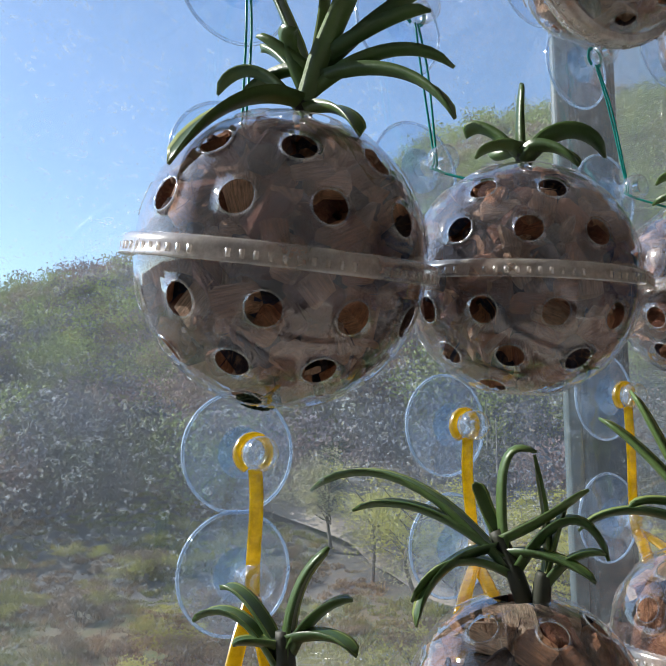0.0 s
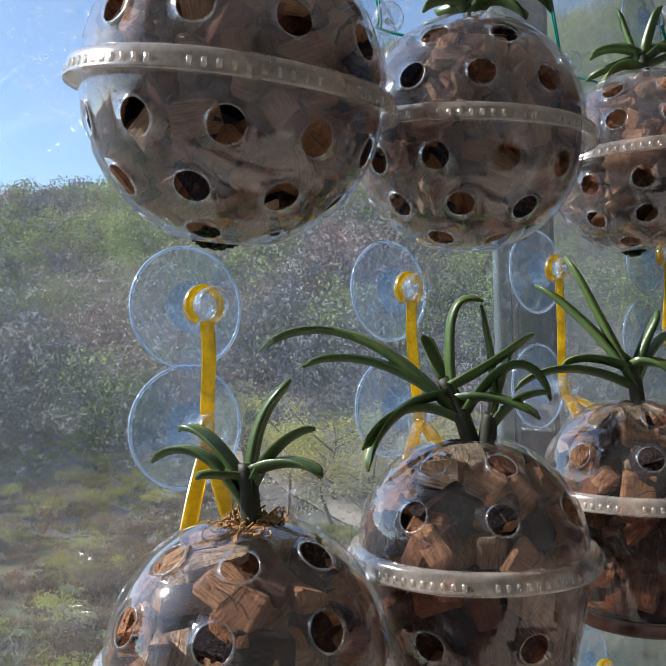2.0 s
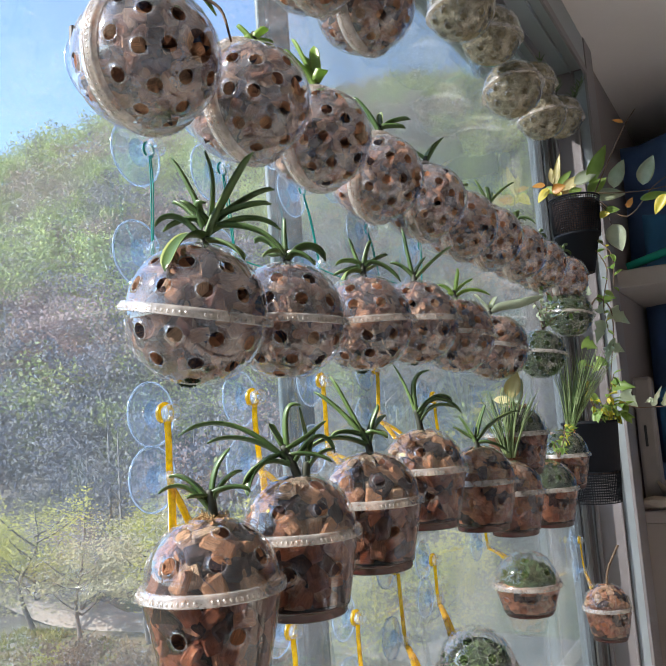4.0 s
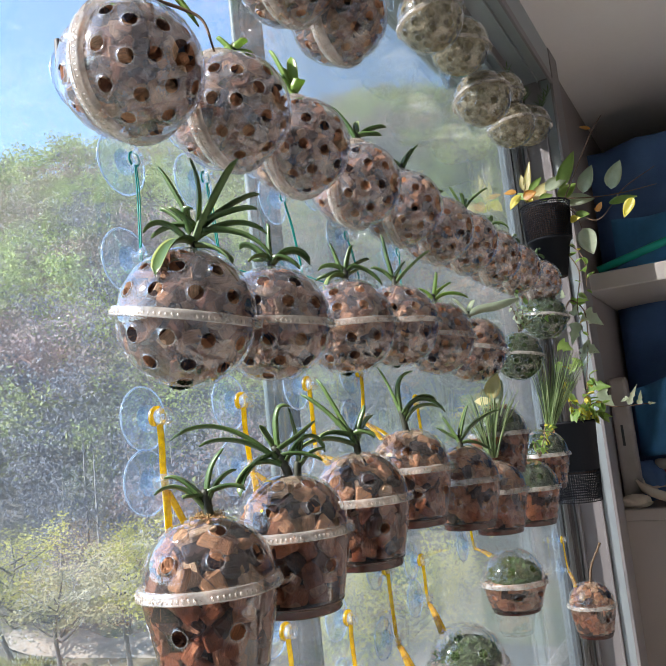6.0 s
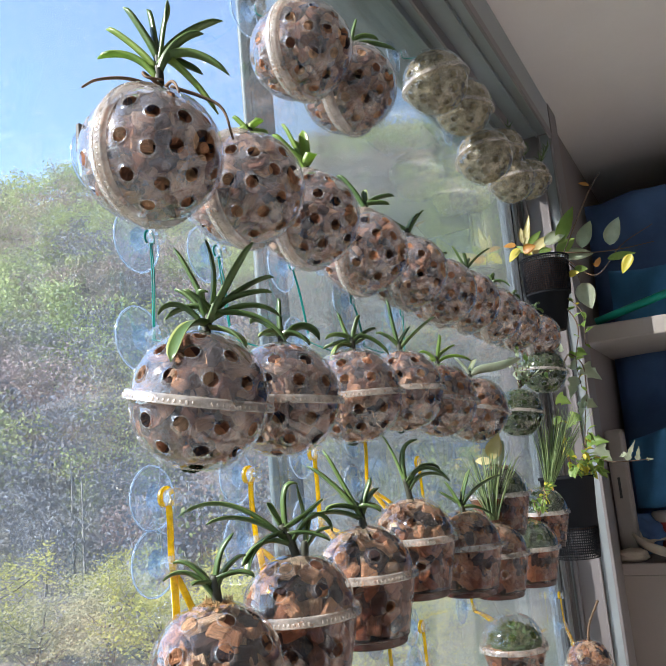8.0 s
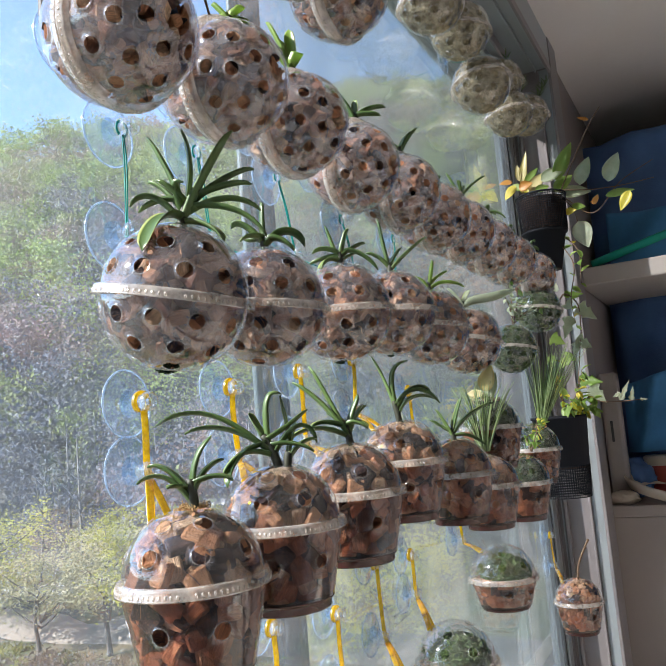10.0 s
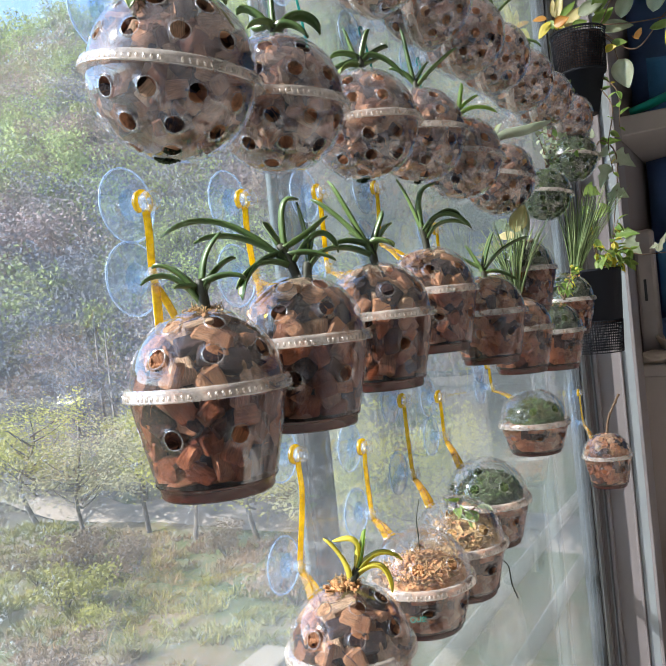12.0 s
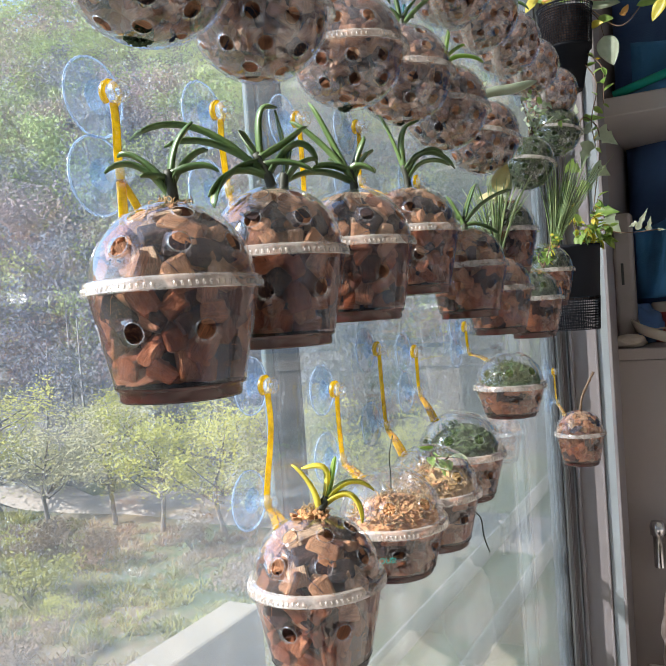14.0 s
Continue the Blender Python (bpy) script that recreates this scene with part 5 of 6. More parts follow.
# sideways row
orchid(Vector(T_ROW[0]) + Vector((-0.002, -0.012, 0.046)), [(-16, 36, -44, 30, 4, 1.0), (-18, 40, -37, 54, 6, 1.1), (-8, 42, -22, 64, -4, 1.1), (-2, 44, -7, 68, 6, 1.1), (18, 38, 50, 7, -3, 1.2), (12, 26, 40, -18, 6, 1.0), (12, 38, 34, 37, -8, 1.0), (12, 44, 47, 54, 4, 1.1), (10, 26, 30, 16, 10, 0.9), (4, 44, 10, 66, -6, 1.0)], [LEAF_LIGHT, LEAF_LIGHT, LEAF, LEAF, LEAF, LEAF_LIGHT, LEAF, LEAF, LEAF, LEAF], 0.030, 0.0080, "orchid with yellow-edged green leaves on a ball pot")
roots = thing("orchid_roots", "brown aerial roots crawling over a ball pot", "roots")
for a, b, c, d in (((-0.004, -0.012, 0.047), (-0.026, -0.004, 0.047), (-0.046, 0.004, 0.040), (-0.058, 0.006, 0.030)), ((0.0, -0.020, 0.047), (0.014, -0.036, 0.040), (0.022, -0.048, 0.030), (0.024, -0.054, 0.006)),
                   ((0.0, -0.014, 0.047), (-0.012, -0.030, 0.042), (-0.020, -0.040, 0.034), (-0.024, -0.046, 0.024)), ((-0.002, -0.014, 0.048), (-0.018, -0.012, 0.052), (-0.022, -0.018, 0.045), (-0.014, -0.026, 0.044))):
    g = Geo()
    g.tube(curve_pts([Vector(T_ROW[0]) + Vector(q) for q in (a, b, c, d)], 6), [0.0015 - 0.00004 * i for i in range(19)], 6)
    part("root", g.mesh("root"), TWIG, roots)
orchid(Vector(T_ROW[1]) + Vector((0.0, -0.010, 0.045)), [(-6, 12, -14, 20, 2, 1.3), (4, 10, 12, 12, -4, 1.3), (-8, 6, -13, 6, 4, 1.2), (6, 6, 15, 3, 6, 1.2), (2, 12, 6, 18, 4, 1.2)], LEAF_LIGHT, 0.012, 0.0062, "tiny orchid with short green leaves, on a ball pot")
orchid(Vector(T_ROW[2]) + Vector((-0.004, -0.004, 0.044)), [(-8, 30, -20, 56, 3, 1.0), (-18, 26, -30, 42, -4, 1.1), (-4, 24, -10, 40, 6, 1.1), (-12, 22, -15, 32, 10, 1.2), (6, 16, 8, 18, -8, 1.2), (2, 22, 0, 50, 8, 0.9)], LEAF_LIGHT, 0.014, 0.0105, "bushy plant with broad light green leaves, on a ball pot")
orchid(Vector(T_ROW[3]) + Vector((0.0, -0.008, 0.045)), [(-14, 34, -28, 46, 3, 1.5), (10, 18, 34, 18, 4, 1.2), (10, 10, 27, 6, -3, 1.2), (-8, 24, -24, 36, 8, 1.2), (2, 16, 2, 28, 4, 1.0)], LEAF, 0.012, 0.0075, "fan orchid with dark broad leaves, on a ball pot")
for i, sp in enumerate([[(8, 18, 24, 34, 3, 1.1), (4, 20, 18, 32, 8, 1.0), (-8, 14, -18, 22, 2, 1.0)], [(-2, 16, -8, 26, 2, 1.0), (4, 10, 10, 8, 4, 1.0)], [(-8, 22, -18, 44, 2, 1.0), (14, 24, 40, 36, 3, 1.0), (4, 14, 8, 24, 8, 1.0), (0, 22, -4, 30, -4, 1.0)], None, None, None]):
    orchid(Vector(T_ROW[4 + i]) + Vector((0.0, -0.006, 0.046)), sp or random_fan(random.Random(90 + i), 6, 34, 0.8), LEAF, 0.010, 0.0068, "small fan orchid with narrow green leaves, on a ball pot")
# upper row
orchid(Vector(U_ROW[0][:3]) + Vector((0, -0.006, 0.046)), random_fan(random.Random(5), 6, 38), LEAF, 0.012, 0.007)
orchid(Vector(U_ROW[1][:3]) + Vector((0.002, -0.006, 0.047)), [(14, 14, 52, -2, 2, 1.1), (10, 24, 34, 14, 5, 1.1), (-6, 24, -18, 30, 3, 1.1), (4, 26, 10, 40, 2, 1.1)], LEAF, 0.012, 0.007)


def sprig(base, height, seed, lean=(0, 0)):
    """An upright stem set all round with short needles."""
    rng = random.Random(seed)
    o = thing("needle_sprig", "upright sprig with short green needle leaves, on a ball pot", "plant", "", Matrix.Translation(base))
    top = Vector((lean[0], lean[1], height))
    g = Geo()
    g.tube([(0, 0, -0.004), tuple(top * 0.5), tuple(top)], [0.0014, 0.0012, 0.0008], 6)
    part("stem", g.mesh("stem"), STEM, o)
    for i in range(26):
        t = 0.15 + 0.85 * i / 26
        a = i * 2.4
        d = Vector((math.cos(a), math.sin(a), 0.7))
        p = top * t
        l = 0.016 * (1.2 - 0.6 * t)
        part("needle", leaf_mesh([p + d * l * s + Vector((0, 0, 0.003)) * s * s for s in (0, 0.35, 0.7, 1.0)], 0.0028, 0.2, 0.0008, 0.5), [LEAF, LEAF], o)


sprig(Vector(U_ROW[6][:3]) + Vector((-0.015, -0.012, 0.043)), 0.072, 3, (-0.004, 0.0))
sprig(Vector(U_ROW[7][:3]) + Vector((0.01, -0.02, 0.025)), 0.05, 4, (0.006, -0.03))
sprig(Vector(U_ROW[7][:3]) + Vector((-0.02, 0.0, 0.045)), 0.03, 6, (0.0, -0.004))

# ---- plants of the cup row ----
def px(s, *rows):
    return [(a * s, b * s, c * s, d * s, e, f) for a, b, c, d, e, f in rows]


orchid((0.128, 0.231, 1.310), [(-18, 33, -36, 20, -3, 0.8), (-18, 34, -30, 30, 4, 0.8), (-13, 18, -16, 16, -8, 0.7), (-2, 37, 13, 46, 3, 0.95), (7, 29, 20, 31, 5, 0.95), (17, 25, 26, 17, -4, 0.8)], LEAF, 0.020, 0.0070, "fan orchid with arching green leaves, on a cup pot", (-2, 0))
orchid((0.227, 0.225, 1.330), [(-52, 63, -93, 37, -3, 1.0), (-42, 41, -70, 30, -8, 1.0), (-37, 14, -40, -12, -14, 1.0), (-29, 22, -44, -4, -9, 0.9), (-14, 65, 4, 54, 4, 0.9), (7, 28, 23, 41, 3, 0.95), (19, 46, 29, 15, 6, 0.95), (10, 20, 26, 9, -6, 0.8), (-18, 33, -22, 42, 8, 0.8)], LEAF, 0.024, 0.0080, "large fan orchid with long arching green leaves", (-12, 0))
orchid((0.229, 0.221, 1.330), [(6, 24, -2, 53, 6, 0.5), (12, 20, 24, 18, 2, 0.8), (4, 18, 10, 36, 6, 0.6)], LEAF, 0.010, 0.0076, "young orchid shoot with thin leaves beside a larger one", (2, 0))
orchid((0.337, 0.219, 1.341), px(0.343, (-45, 110, -92, 206, 2, 1.1), (-70, 120, -138, 168, 6, 1.1), (-70, 70, -100, 46, -6, 1.0), (-100, 70, -165, 14, -10, 1.0), (5, 80, 30, 122, 3, 1.0), (20, 60, 46, 32, -8, 1.2), (20, 80, 50, 92, 8, 0.9), (-20, 60, -55, 80, 9, 1.0)), LEAF, 0.018, 0.0088, "fan orchid with upright pointed leaves, on a cup pot", (-3, 0))
orchid((0.454, 0.219, 1.357), px(0.405, (-20, 95, -56, 168, 3, 0.7), (-35, 150, 34, 148, 2, 1.1), (45, 110, 106, 34, -4, 1.2), (30, 80, 100, 46, 6, 1.0), (40, 110, 88, 66, 4, 1.0)), LEAF, 0.020, 0.0080, "orchid with few bent dark leaves, on a cup pot", (-4, 0))
orchid((0.617, 0.219, 1.329), [(-8, 20, -18, 38, 3, 1.1), (20, 34, 54, 40, -3, 1.1), (6, 30, 16, 50, 4, 1.0), (16, 10, 38, -10, -4, 0.9), (-10, 14, -26, 26, 6, 1.0)], LEAF, 0.014, 0.0085, "orchid with few bent dark leaves, on a cup pot")
grass_clump((0.742, 0.219, 1.306), 60, 0.098, 0.42, 3, "clump of thin grassy green leaves, on a cup pot")
grass_clump((1.045, 0.205, 1.330), 95, 0.135, 0.34, 4, "thick clump of thin grassy green leaves, on a cup pot", (0.05, -0.28))


def leafy_vine(name, base, paths, label, leaf_len, leaf_w, mats, lobes, seed, step=3, stem_mat=None, hang=0.0):
    """Wiry stems with stalked leaves; paths are offsets from the base."""
    rng = random.Random(seed)
    o = thing(name, label, "plant", "", Matrix.Translation(base))
    shapes = [flat_leaf_mesh(leaf_len * k, leaf_w * k, 0.2, lobes) for k in (0.75, 1.0, 1.2)]
    for m in shapes:
        m.materials.append(mats[0])
    alt = [flat_leaf_mesh(leaf_len * k, leaf_w * k, 0.25, lobes) for k in (0.7, 1.0)]
    for m in alt:
        m.materials.append(mats[-1])
    for path in paths:
        pts = curve_pts(path, 6)
        g = Geo()
        g.tube(pts, [0.0014 - 0.0008 * i / len(pts) for i in range(len(pts))], 6)
        st = part("stem", g.mesh("stem"), stem_mat or TWIG, o)
        for i in range(2, len(pts), step):
            me = rng.choice(alt) if rng.random() < 0.3 else rng.choice(shapes)
            lf = part("leaf", me, mats[0], o)
            lf.matrix_basis = Matrix.Translation(pts[i]) @ pose(0, 0, 0, rng.uniform(-50, 50), rng.uniform(-40, 60) + hang, rng.uniform(150, 330))
    return o


def basket(place, r, h, solid, label, net_up=False):
    """A black net pot: fine netting and a plain ribbed wall, one above the other."""
    b = thing("net_pot", label, "plant pot", "net pots", Matrix.Translation(place))
    split = h * 0.52 if net_up else h * (1 - solid)
    foot = 0.52 if net_up else 0.84
    wide = lambda z: r * (foot + (0.86 - foot) * z / split if z < split and net_up else 0.92 + 0.08 * (z - split) / (h - split) if net_up else foot + (1 - foot) * z / h)
    lo, hi = (0.0, split) if net_up else (split, h)
    g = Geo()
    g.lathe([(wide(lo), lo), (wide(hi - 1e-6), hi), (wide(hi - 1e-6) + 0.003, hi), (wide(hi - 1e-6) + 0.003, hi - 0.005), (wide(hi - 1e-6) - 0.0015, hi - 0.006), (wide(lo) - 0.0012, lo)], 40, 0, None, True)
    part("collar", g.mesh("collar"), BASKET, b)
    lo, hi = (split, h) if net_up else (0.0, split)
    g = Geo()
    n = 64
    for i in range(n):
        a = 2 * math.pi * i / n
        c, q = math.cos(a), math.sin(a)
        g.tube([(wide(lo + 1e-6) * c, wide(lo + 1e-6) * q, lo), (wide(hi) * c, wide(hi) * q, hi + 0.001)], 0.00085, 4)
    k = max(4, int((hi - lo) / 0.0046))
    for j in range(k + 1):
        z = lo + 1e-6 + (hi - lo) * j / k
        t = 0.0022 if net_up and j == k else 0.00085
        g.lathe([(wide(z) + t * math.cos(w), z + t * math.sin(w)) for w in (0, 1.57, 3.14, 4.71)], 44, 0, None, True)
    part("net", g.mesh("net"), BASKET, b, "black plastic netting")
    g = Geo()
    under = 0.001 if net_up else split - 0.006
    g.lathe([(0.00001, under), (wide(under) - 0.003, under), (wide(split - 1e-6) - 0.004, split), (wide(h) - 0.005, h - 0.008), (0.00001, h - 0.004)], 32)
    part("soil", g.mesh("soil"), CORE, b, "dark soil")
    return b


basket((1.330, 0.215, 1.642), 0.051, 0.158, 0.55, "black plastic net pot holding a trailing plant", True)
basket((1.262, 0.218, 1.185), 0.052, 0.155, 0.62, "tall black plastic net pot with small plants")


def posed_leaf(parent, shape, foot, tip, width, mat, face, fold=0.2, lobes=False):
    """One leaf from its foot to its tip, its face turned towards the given way."""
    foot, tip = Vector(foot), Vector(tip)
    along = tip - foot
    l = along.length
    x = along / l
    z = (Vector(face) - x * Vector(face).dot(x)).normalized()
    y = z.cross(x)
    me = flat_leaf_mesh(l, width, fold, lobes)
    me.materials.append(mat)
    lf = part(shape, me, mat, parent)
    lf.matrix_basis = Matrix(((x.x, y.x, z.x, foot.x), (x.y, y.y, z.y, foot.y), (x.z, y.z, z.z, foot.z), (0, 0, 0, 1)))
    return lf


def leafy_plant(name, base, label, stems, leaves, seed, lobes=False, reach=0.0, stem_r=0.0013):
    """Wiry stems and single leaves; rows hold (foot y, foot z, tip y, tip z, width, material), spread a little in depth."""
    rng = random.Random(seed)
    o = thing(name, label, "plant", "", Matrix.Translation(base))
    for st in stems:
        pts = curve_pts([(reach * i / len(st) + rng.uniform(-0.004, 0.004), y, z) for i, (y, z) in enumerate(st)], 6)
        g = Geo()
        g.tube(pts, [stem_r * (1 - 0.5 * i / len(pts)) for i in range(len(pts))], 6)
        part("stem", g.mesh("stem"), TWIG, o)
    for y0, z0, y1, z1, w, mat in leaves:
        d = rng.uniform(-0.022, 0.014)
        posed_leaf(o, "leaf", (d, y0, z0), (d + rng.uniform(-0.014, 0.014), y1, z1), w, mat, (-1, rng.uniform(-0.3, 0.5), rng.uniform(0.0, 0.55)), rng.uniform(0.06, 0.2), lobes)
    return o


leafy_plant("trailing_hoya", (1.330, 0.205, 1.798), "trailing plant with round green and cream leaves in net pot",
    [[(-0.03, 0.002), (-0.083, 0.097), (-0.108, 0.138), (-0.13, 0.166)], [(-0.025, 0.01), (-0.093, -0.003), (-0.153, -0.009), (-0.213, -0.006)], [(-0.039, -0.010), (-0.092, -0.053), (-0.149, 0.0), (-0.215, 0.03)], [(-0.02, 0.0), (-0.05, -0.03), (-0.059, -0.064)]],
    [(-0.026, 0.03, -0.065, 0.102, 0.030, LEAF_LIGHT), (-0.071, 0.012, -0.093, 0.066, 0.036, LEAF_IVY), (-0.129, 0.0, -0.153, 0.052, 0.038, LEAF_IVY), (-0.03, 0.002, -0.090, 0.005, 0.036, LEAF_IVY), (-0.048, -0.033, -0.077, -0.035, 0.018, LEAF_LIGHT),
     (-0.059, -0.062, -0.073, -0.120, 0.040, LEAF_IVY), (-0.168, -0.028, -0.145, -0.063, 0.022, LEAF_YELLOW), (-0.12, -0.026, -0.175, -0.023, 0.018, LEAF_LIGHT), (-0.094, -0.037, -0.105, -0.016, 0.012, LEAF_PEACH), (-0.098, -0.035, -0.087, -0.022, 0.009, LEAF_PEACH),
     (-0.037, -0.042, -0.058, -0.042, 0.016, LEAF_YELLOW), (-0.107, 0.137, -0.084, 0.152, 0.008, LEAF_PEACH), (0.003, 0.034, -0.046, 0.054, 0.030, LEAF_IVY), (-0.020, 0.010, -0.057, 0.042, 0.030, LEAF_LIGHT)], 5)
leafy_plant("pale_leaf_plant", (1.330, 0.205, 1.798), "cluster of cream, yellow and orange leaves in a net pot",
    [[(0.03, 0.0), (0.044, 0.02), (0.047, 0.04)], [(0.02, 0.0), (0.03, 0.02), (0.036, 0.042)]],
    [(0.047, 0.035, 0.034, 0.112, 0.018, LEAF_CREAM), (0.057, 0.037, 0.082, 0.010, 0.022, LEAF_YELLOW), (0.060, 0.040, 0.086, 0.043, 0.015, LEAF_PEACH), (0.048, 0.024, 0.020, 0.031, 0.024, LEAF_PEACH), (0.028, 0.016, -0.006, 0.055, 0.029, LEAF_CREAM),
     (0.038, 0.038, 0.011, 0.072, 0.018, LEAF_LIGHT), (0.052, 0.050, 0.053, 0.088, 0.014, LEAF_CREAM), (0.034, 0.018, 0.055, 0.043, 0.019, LEAF_YELLOW), (0.015, 0.012, -0.012, 0.022, 0.019, LEAF_LIGHT), (0.05, 0.03, 0.07, 0.05, 0.016, LEAF_LIGHT)], 8)
leafy_vine("small_vine", (1.330, 0.19, 1.64), [[(0, 0, 0.06), (-0.03, -0.03, 0.0), (-0.05, -0.02, -0.07), (-0.09, -0.03, -0.13)], [(0, 0, 0.08), (-0.02, -0.04, 0.03), (-0.03, -0.04, -0.04)]],
    "thin vine with tiny yellow-green leaves hanging from a net pot", 0.017, 0.010, [LEAF_LIGHT, LEAF_YELLOW], False, 9, 2)
leafy_plant("ivy", (1.33, 0.19, 1.54), "ivy with lobed pale-edged leaves hanging beside the frame",
    [[(0.017, 0.028), (0.0, 0.048), (-0.023, 0.022), (-0.024, -0.029), (-0.016, -0.077), (-0.003, -0.152)]],
    [(-0.003, 0.014, -0.014, 0.042, 0.024, LEAF_IVY), (-0.022, 0.018, -0.056, -0.012, 0.038, LEAF_IVY), (-0.010, -0.002, 0.010, -0.047, 0.030, LEAF_IVY), (-0.012, -0.050, -0.042, -0.068, 0.034, LEAF_IVY), (-0.016, -0.054, -0.006, -0.085, 0.028, LEAF_IVY), (-0.002, -0.078, 0.026, -0.106, 0.030, LEAF_LIGHT),
     (-0.010, -0.134, -0.053, -0.138, 0.036, LEAF_LIGHT), (-0.028, -0.148, -0.055, -0.182, 0.036, LEAF_IVY), (0.003, 0.046, -0.036, 0.047, 0.020, LEAF_LIGHT), (0.036, -0.038, 0.010, -0.056, 0.032, LEAF_LIGHT), (0.013, 0.054, 0.014, 0.074, 0.014, LEAF_IVY)], 12, True, 0.0, 0.0016)
leafy_plant("ivy", (1.32, 0.19, 1.54), "ivy runner with small lobed leaves reaching out from a net pot",
    [[(-0.002, -0.172), (-0.026, -0.172), (-0.061, -0.181), (-0.125, -0.181)]],
    [(-0.084, -0.179, -0.105, -0.143, 0.014, LEAF_IVY), (-0.086, -0.166, -0.070, -0.172, 0.011, LEAF_IVY), (-0.101, -0.181, -0.108, -0.153, 0.012, LEAF_IVY), (-0.118, -0.181, -0.132, -0.180, 0.008, LEAF_IVY)], 13, True)
leafy_vine("mixed_seedlings", (1.262, 0.20, 1.338), [[(0.0, 0.0, 0.0), (-0.01, -0.02, 0.02), (-0.02, -0.03, 0.05)], [(0, 0, 0), (0.0, -0.03, 0.01), (0.01, -0.045, 0.02)], [(0, 0, 0), (-0.03, 0.0, 0.03), (-0.05, 0.0, 0.07)], [(0, 0, 0), (0.02, -0.02, 0.01), (0.02, -0.045, 0.008)], [(0, 0, 0), (-0.02, 0.01, 0.06), (-0.02, 0.01, 0.12)]],
    "small mixed green and yellow leaved plants in a net pot", 0.022, 0.012, [LEAF_LIGHT, LEAF_YELLOW], False, 14, 1)
leafy_vine("wiry_bush", (1.026, 0.230, 1.505), [[(0, 0, 0), (0.0, -0.01, 0.03), (-0.02, -0.02, 0.06)], [(0, 0, 0), (0.02, -0.01, 0.03), (0.05, -0.02, 0.06)], [(0, 0, 0), (-0.01, 0.0, 0.03), (-0.05, 0.0, 0.05)], [(0, 0, 0), (0.02, -0.02, 0.02), (0.06, -0.05, 0.03)], [(0, 0, 0), (0.01, -0.0, 0.05), (0.02, -0.0, 0.09)]],
    "wiry little bush with tiny leaves, on a ball pot", 0.013, 0.008, [LEAF_IVY, LEAF_LIGHT], False, 15, 1)
leafy_plant("pale_leaved_plant", (0.80, 0.20, 1.40), "plant with pale cream-edged oval leaves, on a cup pot",
    [[(0.02, -0.025), (0.026, -0.012), (0.028, 0.0)]],
    [(0.029, -0.024, 0.010, 0.014, 0.033, LEAF_IVY), (0.022, -0.012, 0.008, 0.022, 0.024, LEAF_CREAM), (0.026, -0.015, 0.056, -0.012, 0.012, LEAF_CREAM), (0.028, -0.016, 0.044, 0.006, 0.014, LEAF_IVY)], 16)
leafy_vine("mixed_seedlings", (1.235, 0.195, 1.338), [[(0, 0, 0), (-0.01, -0.02, 0.03), (-0.03, -0.03, 0.05)], [(0, 0, 0), (-0.03, -0.01, 0.02), (-0.05, -0.02, 0.03)], [(0, 0, 0), (0.01, -0.03, 0.03), (0.02, -0.05, 0.03)], [(0, 0, 0), (0.02, -0.02, 0.05), (0.04, -0.03, 0.09)]],
    "bright yellow-green seedlings crowding a net pot", 0.018, 0.011, [LEAF_LIGHT, LEAF_YELLOW], False, 34, 1)
leafy_vine("succulent", (0.946, 0.205, 1.292), [[(0, 0, 0), (0.01, -0.01, 0.03), (0.02, -0.01, 0.05)], [(0, 0, 0), (0.03, -0.01, 0.03), (0.05, -0.01, 0.05)], [(0, 0, 0), (0.02, 0.01, 0.02), (0.05, 0.0, 0.03)]],
    "tuft of tiny yellow-green leaves on a cup pot", 0.012, 0.007, [LEAF_LIGHT, LEAF_YELLOW], False, 17, 1)

# ---- plants of the lower row ----
orchid((0.231, 0.214, 1.112), [(2, 20, -14, 36, -3, 1.0), (18, 41, -8, 31, 4, 1.1), (12, 23, 15, 38, 2, 0.9), (21, 31, 40, 13, 4, 1.0), (28, 25, 30, -6, -6, 1.0)], [LEAF_YELLOW, LEAF_YELLOW, LEAF_LIGHT, LEAF_YELLOW, LEAF_YELLOW], 0.012, 0.0062, "small orchid with yellow-green curled leaves on a cup pot", (8, 0))
twig = thing("bare_twig", "bare brown twig standing in a cup pot", "twig", "", Matrix.Translation((1.245, 0.217, 1.026)))
g = Geo()
g.tube(curve_pts([(0, 0, 0), (0.004, -0.004, 0.03), (0.01, -0.014, 0.055), (0.016, -0.026, 0.078)], 5), [0.0026, 0.0025, 0.0024, 0.0023, 0.0022, 0.0022, 0.0021, 0.002, 0.002, 0.002, 0.0019, 0.0019, 0.0018, 0.0018, 0.0022, 0.0026], 8)
part("stalk", g.mesh("stalk"), TWIG, twig)
for t in ((0.006, -0.008, 0.043), (0.012, -0.018, 0.062)):
    g = Geo()
    g.lathe([(0.00001, -0.003), (0.0022, -0.001), (0.0024, 0.002), (0.0014, 0.004), (0.00001, 0.005)], 10, 0, pose(*t, 40, 20, 0))
    part("bud", g.mesh("bud"), TWIG, twig)
leafy_vine("leafy_seedling", (0.454, 0.212, 1.091), [[(0, 0, 0), (-0.004, -0.004, 0.012), (-0.012, -0.006, 0.020)], [(0, 0, 0), (0.006, -0.006, 0.010), (0.012, -0.012, 0.015)], [(0, 0, 0), (0.0, 0.004, 0.012), (0.004, 0.006, 0.022)]],
    "small pale green seedling under a clear dome", 0.019, 0.011, [LEAF_LIGHT, LEAF_IVY], False, 18, 3)
g = Geo()
